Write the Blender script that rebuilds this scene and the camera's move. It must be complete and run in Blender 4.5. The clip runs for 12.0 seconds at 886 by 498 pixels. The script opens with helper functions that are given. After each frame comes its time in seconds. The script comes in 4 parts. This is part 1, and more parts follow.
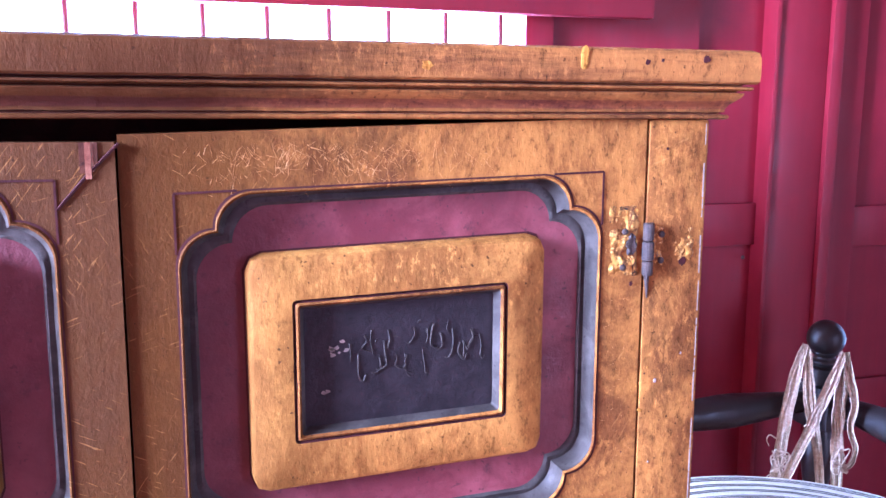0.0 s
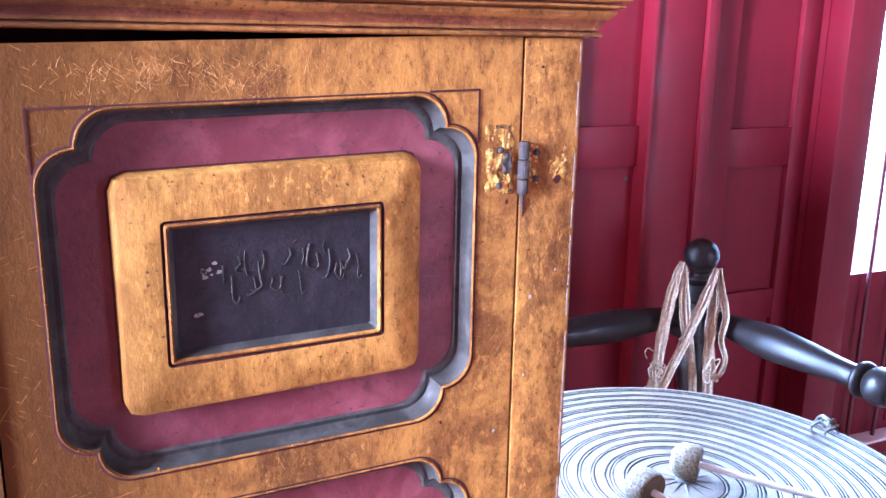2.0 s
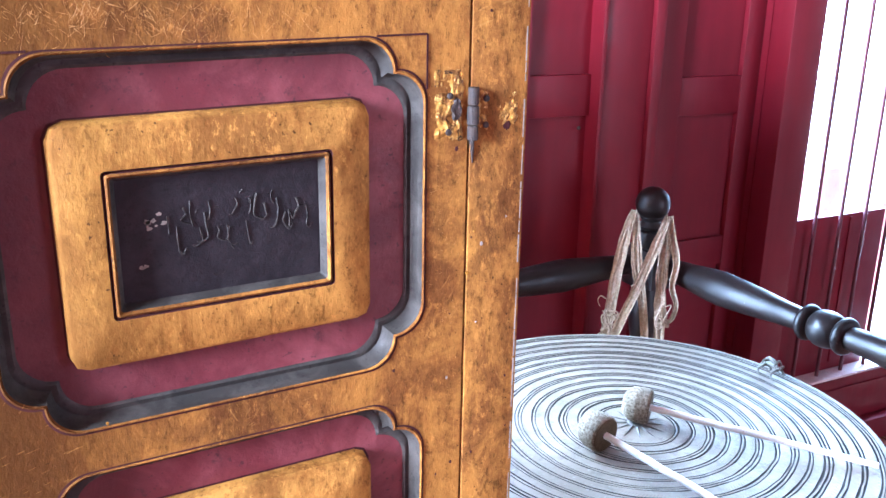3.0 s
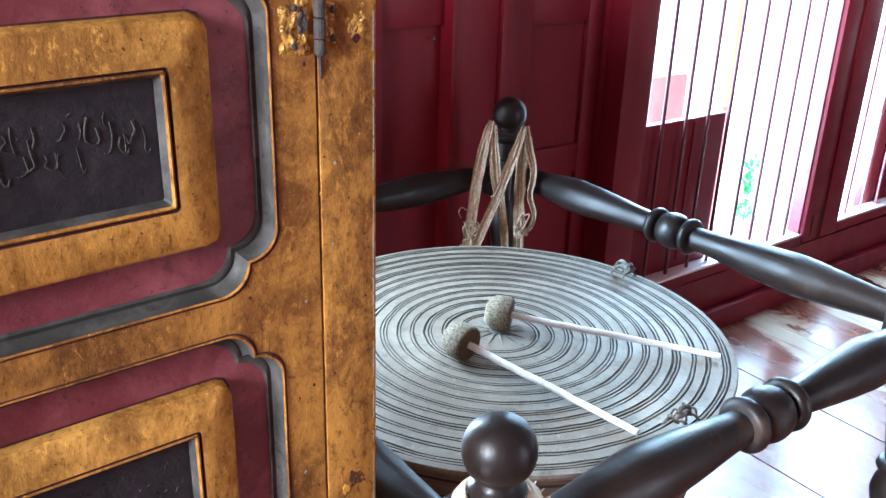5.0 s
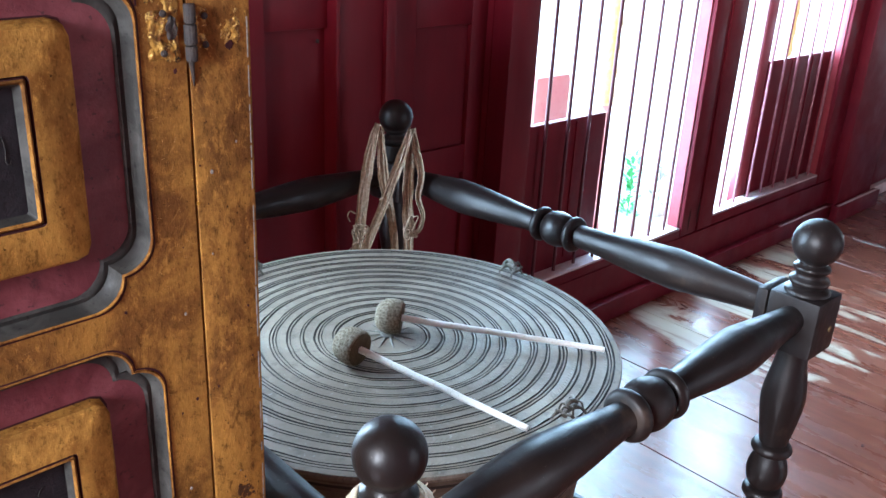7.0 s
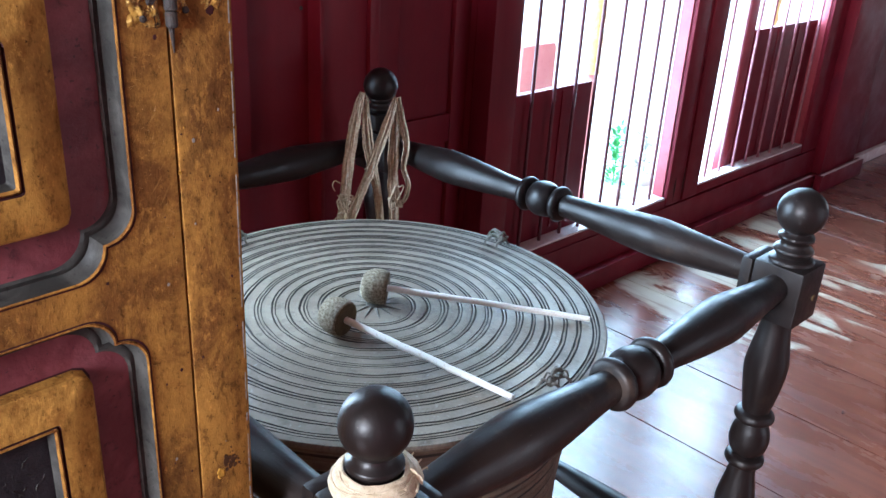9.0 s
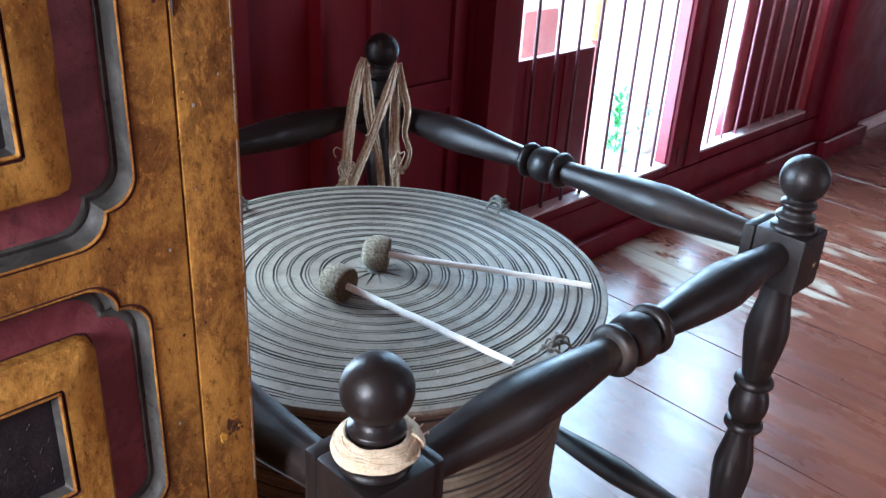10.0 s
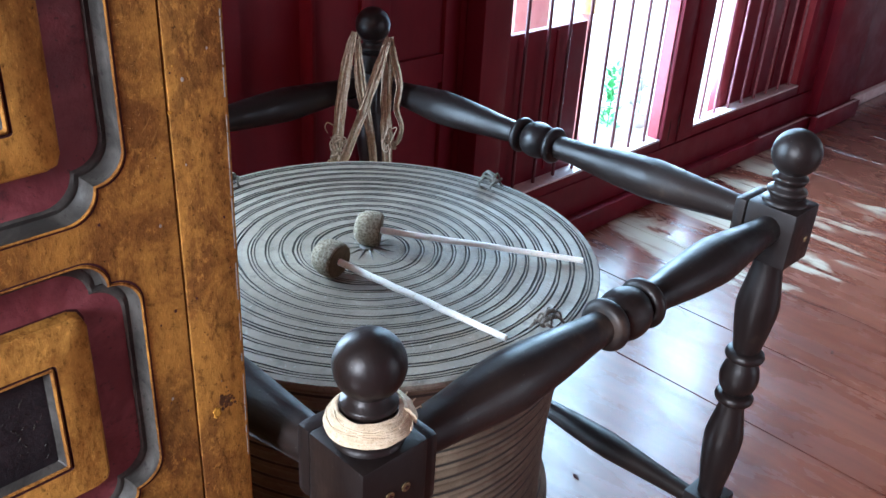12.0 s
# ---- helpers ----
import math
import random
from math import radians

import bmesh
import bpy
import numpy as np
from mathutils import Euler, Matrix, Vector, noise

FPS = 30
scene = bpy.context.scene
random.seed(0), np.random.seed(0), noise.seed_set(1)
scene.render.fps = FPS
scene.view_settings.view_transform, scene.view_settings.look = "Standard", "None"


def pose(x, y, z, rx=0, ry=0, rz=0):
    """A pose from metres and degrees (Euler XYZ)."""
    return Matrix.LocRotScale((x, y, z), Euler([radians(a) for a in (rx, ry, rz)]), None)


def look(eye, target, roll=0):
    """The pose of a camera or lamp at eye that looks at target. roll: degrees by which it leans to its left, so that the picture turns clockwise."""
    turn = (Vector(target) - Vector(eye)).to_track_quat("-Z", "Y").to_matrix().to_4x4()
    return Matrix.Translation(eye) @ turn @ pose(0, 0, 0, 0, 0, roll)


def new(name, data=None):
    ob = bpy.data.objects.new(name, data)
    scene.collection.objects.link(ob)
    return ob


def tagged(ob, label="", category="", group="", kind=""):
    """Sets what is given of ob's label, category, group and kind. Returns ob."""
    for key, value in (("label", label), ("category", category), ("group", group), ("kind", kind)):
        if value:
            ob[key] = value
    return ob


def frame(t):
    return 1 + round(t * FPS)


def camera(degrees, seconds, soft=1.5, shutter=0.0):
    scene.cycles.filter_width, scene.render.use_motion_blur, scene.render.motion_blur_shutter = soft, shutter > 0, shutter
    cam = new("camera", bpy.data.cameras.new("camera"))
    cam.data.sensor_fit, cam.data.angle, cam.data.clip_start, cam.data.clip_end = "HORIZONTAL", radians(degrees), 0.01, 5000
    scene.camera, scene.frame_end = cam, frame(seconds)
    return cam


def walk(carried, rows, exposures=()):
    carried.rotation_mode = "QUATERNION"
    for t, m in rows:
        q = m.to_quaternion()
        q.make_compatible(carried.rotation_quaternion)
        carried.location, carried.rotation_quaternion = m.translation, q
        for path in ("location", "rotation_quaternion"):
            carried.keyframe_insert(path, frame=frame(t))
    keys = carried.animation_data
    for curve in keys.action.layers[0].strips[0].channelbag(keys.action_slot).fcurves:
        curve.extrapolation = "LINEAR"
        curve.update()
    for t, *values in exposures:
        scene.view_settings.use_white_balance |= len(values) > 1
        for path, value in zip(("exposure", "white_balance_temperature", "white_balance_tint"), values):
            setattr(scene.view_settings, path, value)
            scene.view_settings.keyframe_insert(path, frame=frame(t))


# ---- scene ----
cam = camera(54.0, 12.0, soft=1.5)
ROWS = [
    (0.0, -0.4585, -0.4881, 1.2830, 80.94, -0.22, -16.91),
    (0.5, -0.4522, -0.4887, 1.2817, 80.70, -0.13, -18.97),
    (1.0, -0.4472, -0.4879, 1.2798, 80.21, -0.23, -21.04),
    (1.5, -0.4458, -0.4916, 1.2814, 77.76, -1.02, -22.42),
    (2.0, -0.4439, -0.4907, 1.2785, 76.06, -1.01, -23.69),
    (2.5, -0.4411, -0.4895, 1.2754, 74.63, -0.99, -25.04),
    (3.0, -0.4390, -0.4899, 1.2736, 73.03, -0.97, -26.71),
    (5.0, -0.4267, -0.4808, 1.2737, 67.54, -1.70, -35.93),
    (5.5, -0.4227, -0.4813, 1.2742, 67.49, -2.13, -38.27),
    (6.0, -0.4201, -0.4838, 1.2756, 67.56, -2.33, -40.52),
    (6.5, -0.4205, -0.4849, 1.2776, 67.68, -2.67, -42.27),
    (7.0, -0.4203, -0.4864, 1.2777, 67.89, -2.78, -43.03),
    (9.0, -0.4171, -0.4832, 1.2756, 65.96, -3.07, -43.94),
    (9.5, -0.4167, -0.4828, 1.2746, 64.70, -3.14, -43.92),
    (10.0, -0.4169, -0.4829, 1.2742, 63.80, -3.08, -43.84),
    (10.5, -0.4166, -0.4824, 1.2738, 63.46, -3.04, -43.81),
    (11.0, -0.4161, -0.4831, 1.2741, 63.03, -3.05, -43.91),
    (11.5, -0.4154, -0.4831, 1.2735, 62.69, -3.05, -44.24),
    (12.0, -0.4159, -0.4835, 1.2732, 62.24, -3.11, -44.35),
]
EXPOSURES = [(0.0, 1.72, 4950, 42), (1.5, 1.72, 5000, 35), (3.0, 1.47, 5450, 20), (5.0, 0.74, 6050, 12), (6.0, 0.45, 6050, 12), (7.0, 0.18, 6050, 13), (12.0, 0.10, 6050, 14)]
walk(cam, [(t, pose(x, y, z, rx, ry, rz)) for t, x, y, z, rx, ry, rz in ROWS], EXPOSURES)

# ---- light ----
world = bpy.data.worlds.new("daylight")
scene.world = world
world.use_nodes = True
wn = world.node_tree.nodes
sky = wn.new("ShaderNodeTexSky")
sky.sky_type, sky.sun_disc = "NISHITA", False
sky.sun_elevation, sky.sun_rotation = radians(55), radians(-92)
world.node_tree.links.new(sky.outputs[0], wn["Background"].inputs[0])
wn["Background"].inputs[1].default_value = 0.15

sun = new("sun", bpy.data.lights.new("sun", "SUN"))
sun.data.energy, sun.data.angle, sun.data.color = 5.0, radians(0.5), (1.0, 0.95, 0.87)
sun.matrix_world = look((-6.0, -0.2, 8.5), (0, 0, 0))


def window_light(x, y, z, w, h, watts, facing, tint=(0.68, 0.86, 1.0)):
    """Sky light of a window, or of an added opening, of w by h metres; facing is the way into the room."""
    lamp = new("window_light", bpy.data.lights.new("window_light", "AREA"))
    lamp.data.shape, lamp.data.size, lamp.data.size_y = "RECTANGLE", w, h
    lamp.data.energy, lamp.data.color = watts, tint
    lamp.matrix_world = look((x, y, z), (x + facing[0], y + facing[1], z))
    return lamp


window_light(1.96, 1.34, 1.15, 0.94, 2.0, 78, (0, -1), (0.46, 0.76, 1.0))
window_light(3.10, 1.34, 1.15, 0.92, 2.0, 160, (0, -1), (0.46, 0.76, 1.0))
window_light(-0.95, 1.34, 1.1, 2.3, 1.8, 330, (0, -1), (0.62, 0.83, 1.0))
# added key from the upper left, at an opening out of view
window_light(-4.06, -0.80, 2.05, 1.0, 1.3, 410, (1, 0), (0.90, 0.95, 1.0))
# added weak fill, at an opening out of view
window_light(2.6, -3.56, 1.25, 1.6, 2.1, 26, (0, 1), (0.88, 0.94, 1.0))

# ---- materials ----


def mat(name, base, rough=0.5, metal=0.0, spec=0.5, coat=0.0):
    m = bpy.data.materials.new(name)
    m.use_nodes = True
    b = m.node_tree.nodes["Principled BSDF"]
    b.inputs["Base Color"].default_value = (*base, 1)
    b.inputs["Roughness"].default_value = rough
    b.inputs["Metallic"].default_value = metal
    b.inputs["Specular IOR Level"].default_value = spec
    b.inputs["Coat Weight"].default_value = coat
    b.inputs["Coat Roughness"].default_value = 0.15
    return m


class Graph:
    """Short-hand for building a node material."""

    def __init__(self, m):
        self.m, self.n, self.l = m, m.node_tree.nodes, m.node_tree.links
        self.b = self.n["Principled BSDF"]
        self.co = self.n.new("ShaderNodeTexCoord").outputs["Object"]

    def scaled(self, sx, sy, sz, src=None):
        mp = self.n.new("ShaderNodeMapping")
        mp.inputs["Scale"].default_value = (sx, sy, sz)
        self.l.new(src or self.co, mp.inputs["Vector"])
        return mp.outputs[0]

    def noise(self, scale, vec=None, detail=4.0, rough=0.6, warp=0.0):
        t = self.n.new("ShaderNodeTexNoise")
        t.inputs["Scale"].default_value, t.inputs["Detail"].default_value = scale, detail
        t.inputs["Roughness"].default_value, t.inputs["Distortion"].default_value = rough, warp
        self.l.new(vec or self.co, t.inputs["Vector"])
        return t.outputs["Fac"]

    def ramp(self, fac, lo, hi, a=0.0, b=1.0):
        r = self.n.new("ShaderNodeMapRange")
        r.interpolation_type = "SMOOTHSTEP"
        for key, value in (("From Min", lo), ("From Max", hi), ("To Min", a), ("To Max", b)):
            r.inputs[key].default_value = value
        self.l.new(fac, r.inputs["Value"])
        return r.outputs[0]

    def mix(self, fac, a, b):
        x = self.n.new("ShaderNodeMix")
        x.data_type = "RGBA"
        for sock, v in ((x.inputs["A"], a), (x.inputs["B"], b)):
            if isinstance(v, tuple):
                sock.default_value = (*v, 1)
            else:
                self.l.new(v, sock)
        if isinstance(fac, float):
            x.inputs["Factor"].default_value = fac
        else:
            self.l.new(fac, x.inputs["Factor"])
        return x.outputs["Result"]

    def math(self, op, a, b):
        x = self.n.new("ShaderNodeMath")
        x.operation = op
        for sock, v in zip(x.inputs, (a, b)):
            if isinstance(v, (int, float)):
                sock.default_value = v
            else:
                self.l.new(v, sock)
        return x.outputs[0]

    def random(self):
        return self.n.new("ShaderNodeObjectInfo").outputs["Random"]

    def color(self, c):
        self.l.new(c, self.b.inputs["Base Color"])

    def rough(self, r):
        self.l.new(r, self.b.inputs["Roughness"])

    def bump(self, h, strength, dist):
        x = self.n.new("ShaderNodeBump")
        x.inputs["Strength"].default_value, x.inputs["Distance"].default_value = strength, dist
        self.l.new(h, x.inputs["Height"])
        self.l.new(x.outputs[0], self.b.inputs["Normal"])


def scratches(g, scale, angle, lo):
    """Fine, broken scratches at one angle in the plane of a door."""
    mp = g.n.new("ShaderNodeMapping")
    mp.inputs["Rotation"].default_value = (0, radians(angle), 0)
    g.l.new(g.co, mp.inputs["Vector"])
    return g.ramp(g.noise(1.0, g.scaled(scale, 20, scale * 0.09, mp.outputs[0]), 2.0, 0.5, 0.5), lo, lo + 0.03)


def wear_and_shade(g):
    """Hand grime and painted-in shade where the two doors meet, fading unevenly towards the hinges."""
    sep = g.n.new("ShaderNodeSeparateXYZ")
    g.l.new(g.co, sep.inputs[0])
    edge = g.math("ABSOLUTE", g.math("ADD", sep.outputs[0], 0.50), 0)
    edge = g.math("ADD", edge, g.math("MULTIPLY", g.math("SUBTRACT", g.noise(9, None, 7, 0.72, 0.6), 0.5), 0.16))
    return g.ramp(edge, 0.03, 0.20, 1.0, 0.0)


def make_gilt(name, gold, brown, dark, amount, scratched=True, grain=(1, 1, 0.6), spec=0.05):
    m = mat(name, gold, 0.42, 0.08, spec)
    g = Graph(m)
    worn = g.ramp(g.noise(15, g.scaled(*grain), 8, 0.76, 0.5), 0.40, 0.62)
    c = g.mix(worn, gold, brown)
    c = g.mix(g.math("MULTIPLY", g.ramp(g.noise(5.0, g.scaled(*grain), 7, 0.7, 0.6), 0.48, 0.68), amount), c, dark)
    leaf = g.ramp(g.noise(30, None, 7, 0.75, 0.8), 0.57, 0.66)
    c = g.mix(g.math("MULTIPLY", leaf, 0.40), c, tuple(min(1, v * 1.5) for v in gold))
    fine = g.noise(150, g.scaled(1, 1, 0.5), 6, 0.8)
    c = g.mix(g.math("MULTIPLY", g.ramp(fine, 0.51, 0.66), 0.7), c, tuple(v * 0.4 for v in brown))
    c = g.mix(g.math("MULTIPLY", g.ramp(fine, 0.46, 0.32), 0.6), c, tuple(min(1, v * 1.5) for v in gold))
    c = g.mix(g.math("MULTIPLY", wear_and_shade(g), 0.93), c, tuple(v * 0.42 for v in brown))
    if scratched:
        for k, (s, a, lo) in enumerate(((640, 30, 0.65), (560, -36, 0.655), (700, 62, 0.665), (600, -70, 0.665))):
            sc = g.math("MULTIPLY", scratches(g, s, a, lo), g.ramp(g.noise(6 + k, None, 2), 0.50, 0.60))
            c = g.mix(g.math("MULTIPLY", sc, 0.33), c, (0.50, 0.27, 0.075))
    specks = g.ramp(g.noise(240, None, 3, 0.6), 0.66, 0.72)
    c = g.mix(g.math("MULTIPLY", specks, 0.8), c, (0.035, 0.016, 0.008))
    g.color(c)
    g.rough(g.ramp(worn, 0, 1, 0.40, 0.70))
    g.bump(g.math("ADD", g.math("MULTIPLY", fine, 0.9), g.math("MULTIPLY", g.noise(18, None, 5, 0.7), 1.3)), 0.48, 0.0022)
    return m


GILT = make_gilt("worn_gilt_wood", (0.40, 0.191, 0.042), (0.178, 0.073, 0.021), (0.060, 0.023, 0.011), 0.85)
GILT_BRIGHT = make_gilt("gilt_leaf", (0.53, 0.278, 0.062), (0.29, 0.130, 0.029), (0.11, 0.044, 0.014), 0.65, False)
GILT_DARK = make_gilt("darkened_gilt_wood", (0.36, 0.165, 0.042), (0.17, 0.069, 0.024), (0.045, 0.019, 0.012), 0.9, False, (0.25, 1, 2.2))
GILT_PURPLE = make_gilt("purple_brown_gilt", (0.27, 0.105, 0.040), (0.13, 0.045, 0.030), (0.055, 0.018, 0.020), 0.9, False, (0.25, 1, 2.2))
GILT_DUSTY = make_gilt("dusty_worn_gilt_wood", (0.33, 0.155, 0.040), (0.18, 0.080, 0.028), (0.05, 0.024, 0.013), 0.9, True, (1, 1, 0.6), 0.08)


def make_painted(name, base, second, dirt, rough, scale=14, bump=0.25):
    m = mat(name, base, rough)
    g = Graph(m)
    c = g.mix(g.ramp(g.noise(scale, None, 5, 0.65, 0.5), 0.38, 0.68), base, second)
    c = g.mix(g.math("MULTIPLY", g.ramp(g.noise(scale * 4, None, 6, 0.7), 0.58, 0.72), 0.7), c, dirt)
    c = g.mix(g.math("MULTIPLY", g.ramp(g.noise(230, None, 2), 0.66, 0.72), 0.6), c, dirt)
    g.color(c)
    g.rough(g.ramp(g.noise(scale * 2), 0.3, 0.7, rough - 0.08, rough + 0.12))
    g.bump(g.noise(scale * 5, None, 6, 0.7), bump, 0.002)
    return m


FIELD = make_painted("dusty_crimson_lacquer", (0.125, 0.018, 0.025), (0.235, 0.060, 0.068), (0.028, 0.008, 0.011), 0.5, 15, 0.6)
fg = Graph(FIELD)
src = fg.b.inputs["Base Color"].links[0].from_socket
# shade on this side of the field is put into the crimson
fg.color(fg.mix(fg.math("MULTIPLY", wear_and_shade(fg), 0.7), src, (0.045, 0.008, 0.012)))
COVE = make_painted("grey_blue_moulding_paint", (0.030, 0.029, 0.026), (0.070, 0.067, 0.060), (0.009, 0.008, 0.008), 0.55, 30)
COVE.node_tree.nodes["Principled BSDF"].inputs["Specular IOR Level"].default_value = 0.25
BLACK = make_painted("black_lacquer", (0.012, 0.011, 0.013), (0.022, 0.019, 0.022), (0.004, 0.004, 0.005), 0.42, 40, 0.6)
BLACK.node_tree.nodes["Principled BSDF"].inputs["Specular IOR Level"].default_value = 0.22
CHALK = make_painted("flaked_white_ground", (0.30, 0.27, 0.225), (0.18, 0.16, 0.135), (0.07, 0.06, 0.05), 0.8, 160)
RELIEF = make_painted("worn_relief_edge", (0.016, 0.015, 0.015), (0.048, 0.044, 0.038), (0.007, 0.006, 0.006), 0.55, 120)
LINE = make_painted("incised_dark_line", (0.036, 0.010, 0.010), (0.062, 0.016, 0.016), (0.014, 0.005, 0.005), 0.7, 40)
LINE.node_tree.nodes["Principled BSDF"].inputs["Specular IOR Level"].default_value = 0.2
SMUDGE = make_painted("scorched_gilt_wood", (0.060, 0.026, 0.012), (0.11, 0.048, 0.018), (0.02, 0.009, 0.006), 0.6, 120)
FLAKE = make_gilt("bright_flaking_gilding", (0.60, 0.33, 0.055), (0.36, 0.15, 0.022), (0.05, 0.022, 0.01), 0.9, False)


def make_crust():
    m = mat("cracked_gilding_crust", (0.42, 0.21, 0.04), 0.38, 0.3, 0.4)
    g = Graph(m)
    c = g.mix(g.ramp(g.noise(90, None, 6, 0.7, 0.8), 0.40, 0.60), (0.16, 0.068, 0.016), (0.50, 0.27, 0.050))
    c = g.mix(g.ramp(g.noise(170, None, 5, 0.7, 1.0), 0.54, 0.62), c, (0.70, 0.46, 0.13))
    c = g.mix(g.ramp(g.noise(120, None, 4, 0.7, 0.6), 0.58, 0.66), c, (0.020, 0.011, 0.008))
    g.color(c)
    g.bump(g.noise(260, None, 5, 0.7), 0.6, 0.0016)
    return m


CRUST = make_crust()
SCRATCH = make_painted("fresh_scratched_gilding", (0.56, 0.29, 0.07), (0.68, 0.40, 0.13), (0.30, 0.13, 0.03), 0.5, 60)
SPLIT = make_painted("bare_split_wood", (0.16, 0.05, 0.028), (0.30, 0.14, 0.08), (0.06, 0.02, 0.012), 0.7, 60)
# darker copy with the shade of the torn corner put into its colour
SPLIT_DARK = make_painted("shadowed_split_wood", (0.055, 0.018, 0.010), (0.10, 0.038, 0.020), (0.02, 0.008, 0.005), 0.8, 60)
SPLIT_PALE = make_painted("pale_torn_fibre", (0.36, 0.26, 0.18), (0.26, 0.15, 0.09), (0.10, 0.05, 0.03), 0.8, 90)
for m in (SPLIT, SPLIT_DARK, SPLIT_PALE, SMUDGE, RELIEF):
    m.node_tree.nodes["Principled BSDF"].inputs["Specular IOR Level"].default_value = 0.18
IRON = make_painted("rusted_hinge_iron", (0.026, 0.022, 0.021), (0.060, 0.042, 0.032), (0.010, 0.008, 0.007), 0.6, 120, 0.6)


def make_wall_red():
    m = mat("red_wall_paint", (0.19, 0.010, 0.022), 0.5, 0.0, 0.22)
    g = Graph(m)
    grain = g.noise(3.0, g.scaled(14, 14, 1.2), 5, 0.6)
    c = g.mix(g.math("ADD", g.math("MULTIPLY", g.ramp(grain, 0.35, 0.7), 0.3), g.math("MULTIPLY", g.ramp(g.noise(2.2, None, 4, 0.6), 0.35, 0.7), 0.7)), (0.120, 0.006, 0.014), (0.172, 0.009, 0.019))
    c = g.mix(g.math("MULTIPLY", g.ramp(g.noise(3.5, None, 6, 0.65), 0.55, 0.75), 0.6), c, (0.09, 0.006, 0.018))
    c = g.mix(g.math("MULTIPLY", g.ramp(g.noise(55, None, 4, 0.7), 0.68, 0.74), 0.5), c, (0.06, 0.01, 0.012))
    g.color(c)
    g.rough(g.ramp(g.noise(8), 0.3, 0.7, 0.38, 0.58))
    g.bump(g.math("ADD", grain, g.noise(70, None, 4, 0.6)), 0.08, 0.002)
    return m


RED = make_wall_red()
# wall red again, with window light put into the colour
RED_LIT = make_painted("lit_red_jamb_paint", (0.28, 0.030, 0.042), (0.34, 0.045, 0.058), (0.16, 0.012, 0.02), 0.45, 8, 0.1)


def make_ebony():
    m = mat("dark_turned_hardwood", (0.016, 0.011, 0.010), 0.36, 0.0, 0.32, 0.0)
    g = Graph(m)
    grain = g.noise(9, g.scaled(1, 1, 0.15), 5, 0.6, 0.6)
    c = g.mix(g.ramp(grain, 0.4, 0.7), (0.010, 0.0070, 0.0066), (0.024, 0.0165, 0.0140))
    rub = g.ramp(g.noise(16, None, 5, 0.65), 0.58, 0.72)
    c = g.mix(g.math("MULTIPLY", rub, 0.7), c, (0.055, 0.036, 0.026))
    c = g.mix(g.math("MULTIPLY", g.ramp(g.noise(150, None, 3), 0.68, 0.74), 0.5), c, (0.10, 0.085, 0.075))
    g.color(c)
    g.rough(g.ramp(g.noise(24, None, 5), 0.3, 0.7, 0.29, 0.52))
    g.bump(g.math("ADD", g.noise(45, None, 5), g.noise(160, g.scaled(1, 1, 0.2), 4)), 0.24, 0.0016)
    return m


EBONY = make_ebony()


def make_bronze():
    m = mat("grey_bronze_patina", (0.21, 0.19, 0.16), 0.5, 0.15, 0.5)
    g = Graph(m)
    c = g.mix(g.ramp(g.noise(7, None, 6, 0.6, 0.4), 0.35, 0.7), (0.192, 0.160, 0.122), (0.300, 0.260, 0.204))
    c = g.mix(g.math("MULTIPLY", g.ramp(g.noise(38, None, 6, 0.7), 0.50, 0.70), 0.75), c, (0.120, 0.102, 0.080))
    c = g.mix(g.math("MULTIPLY", g.ramp(g.noise(120, None, 4), 0.60, 0.72), 0.6), c, (0.36, 0.345, 0.310))
    # rows of fine cast hatching between the rings
    sep = g.n.new("ShaderNodeSeparateXYZ")
    g.l.new(g.co, sep.inputs[0])
    x, y = sep.outputs[0], sep.outputs[1]
    rad = g.math("SQRT", g.math("ADD", g.math("MULTIPLY", x, x), g.math("MULTIPLY", y, y)), 0)
    tick = g.math("SINE", g.math("ADD", g.math("MULTIPLY", g.math("ARCTAN2", y, x), 260), g.math("MULTIPLY", rad, 700)), 0)
    band = g.ramp(g.math("SINE", g.math("MULTIPLY", rad, 272), 0), 0.2, 0.7)
    hatch = g.math("MULTIPLY", g.math("MULTIPLY", g.ramp(tick, 0.2, 0.8), band), g.ramp(g.noise(5, None, 3), 0.40, 0.58))
    c = g.mix(g.math("MULTIPLY", hatch, 0.35), c, (0.09, 0.078, 0.062))
    g.color(c)
    g.rough(g.ramp(g.noise(30), 0.3, 0.7, 0.44, 0.62))
    g.bump(g.math("SUBTRACT", g.math("ADD", g.noise(170, None, 3), g.noise(40, None, 5)), g.math("MULTIPLY", hatch, 0.5)), 0.45, 0.0018)
    return m


BRONZE = make_bronze()
BRONZE_SIDE = make_painted("brown_bronze_patina", (0.105, 0.080, 0.052), (0.165, 0.130, 0.088), (0.040, 0.029, 0.02), 0.5, 22, 0.3)
BRONZE_DARK = make_painted("dark_grey_bronze", (0.085, 0.078, 0.066), (0.13, 0.12, 0.10), (0.03, 0.027, 0.022), 0.5, 70, 0.4)
BRONZE_FIG = make_painted("worn_cast_bronze", (0.115, 0.104, 0.086), (0.19, 0.175, 0.148), (0.045, 0.040, 0.032), 0.5, 90, 0.5)
# near-black colour for the ring grooves and the body bands
GROOVE = make_painted("near_black_groove_bronze", (0.012, 0.0105, 0.009), (0.060, 0.054, 0.045), (0.012, 0.011, 0.010), 0.7, 4.5, 0.1)


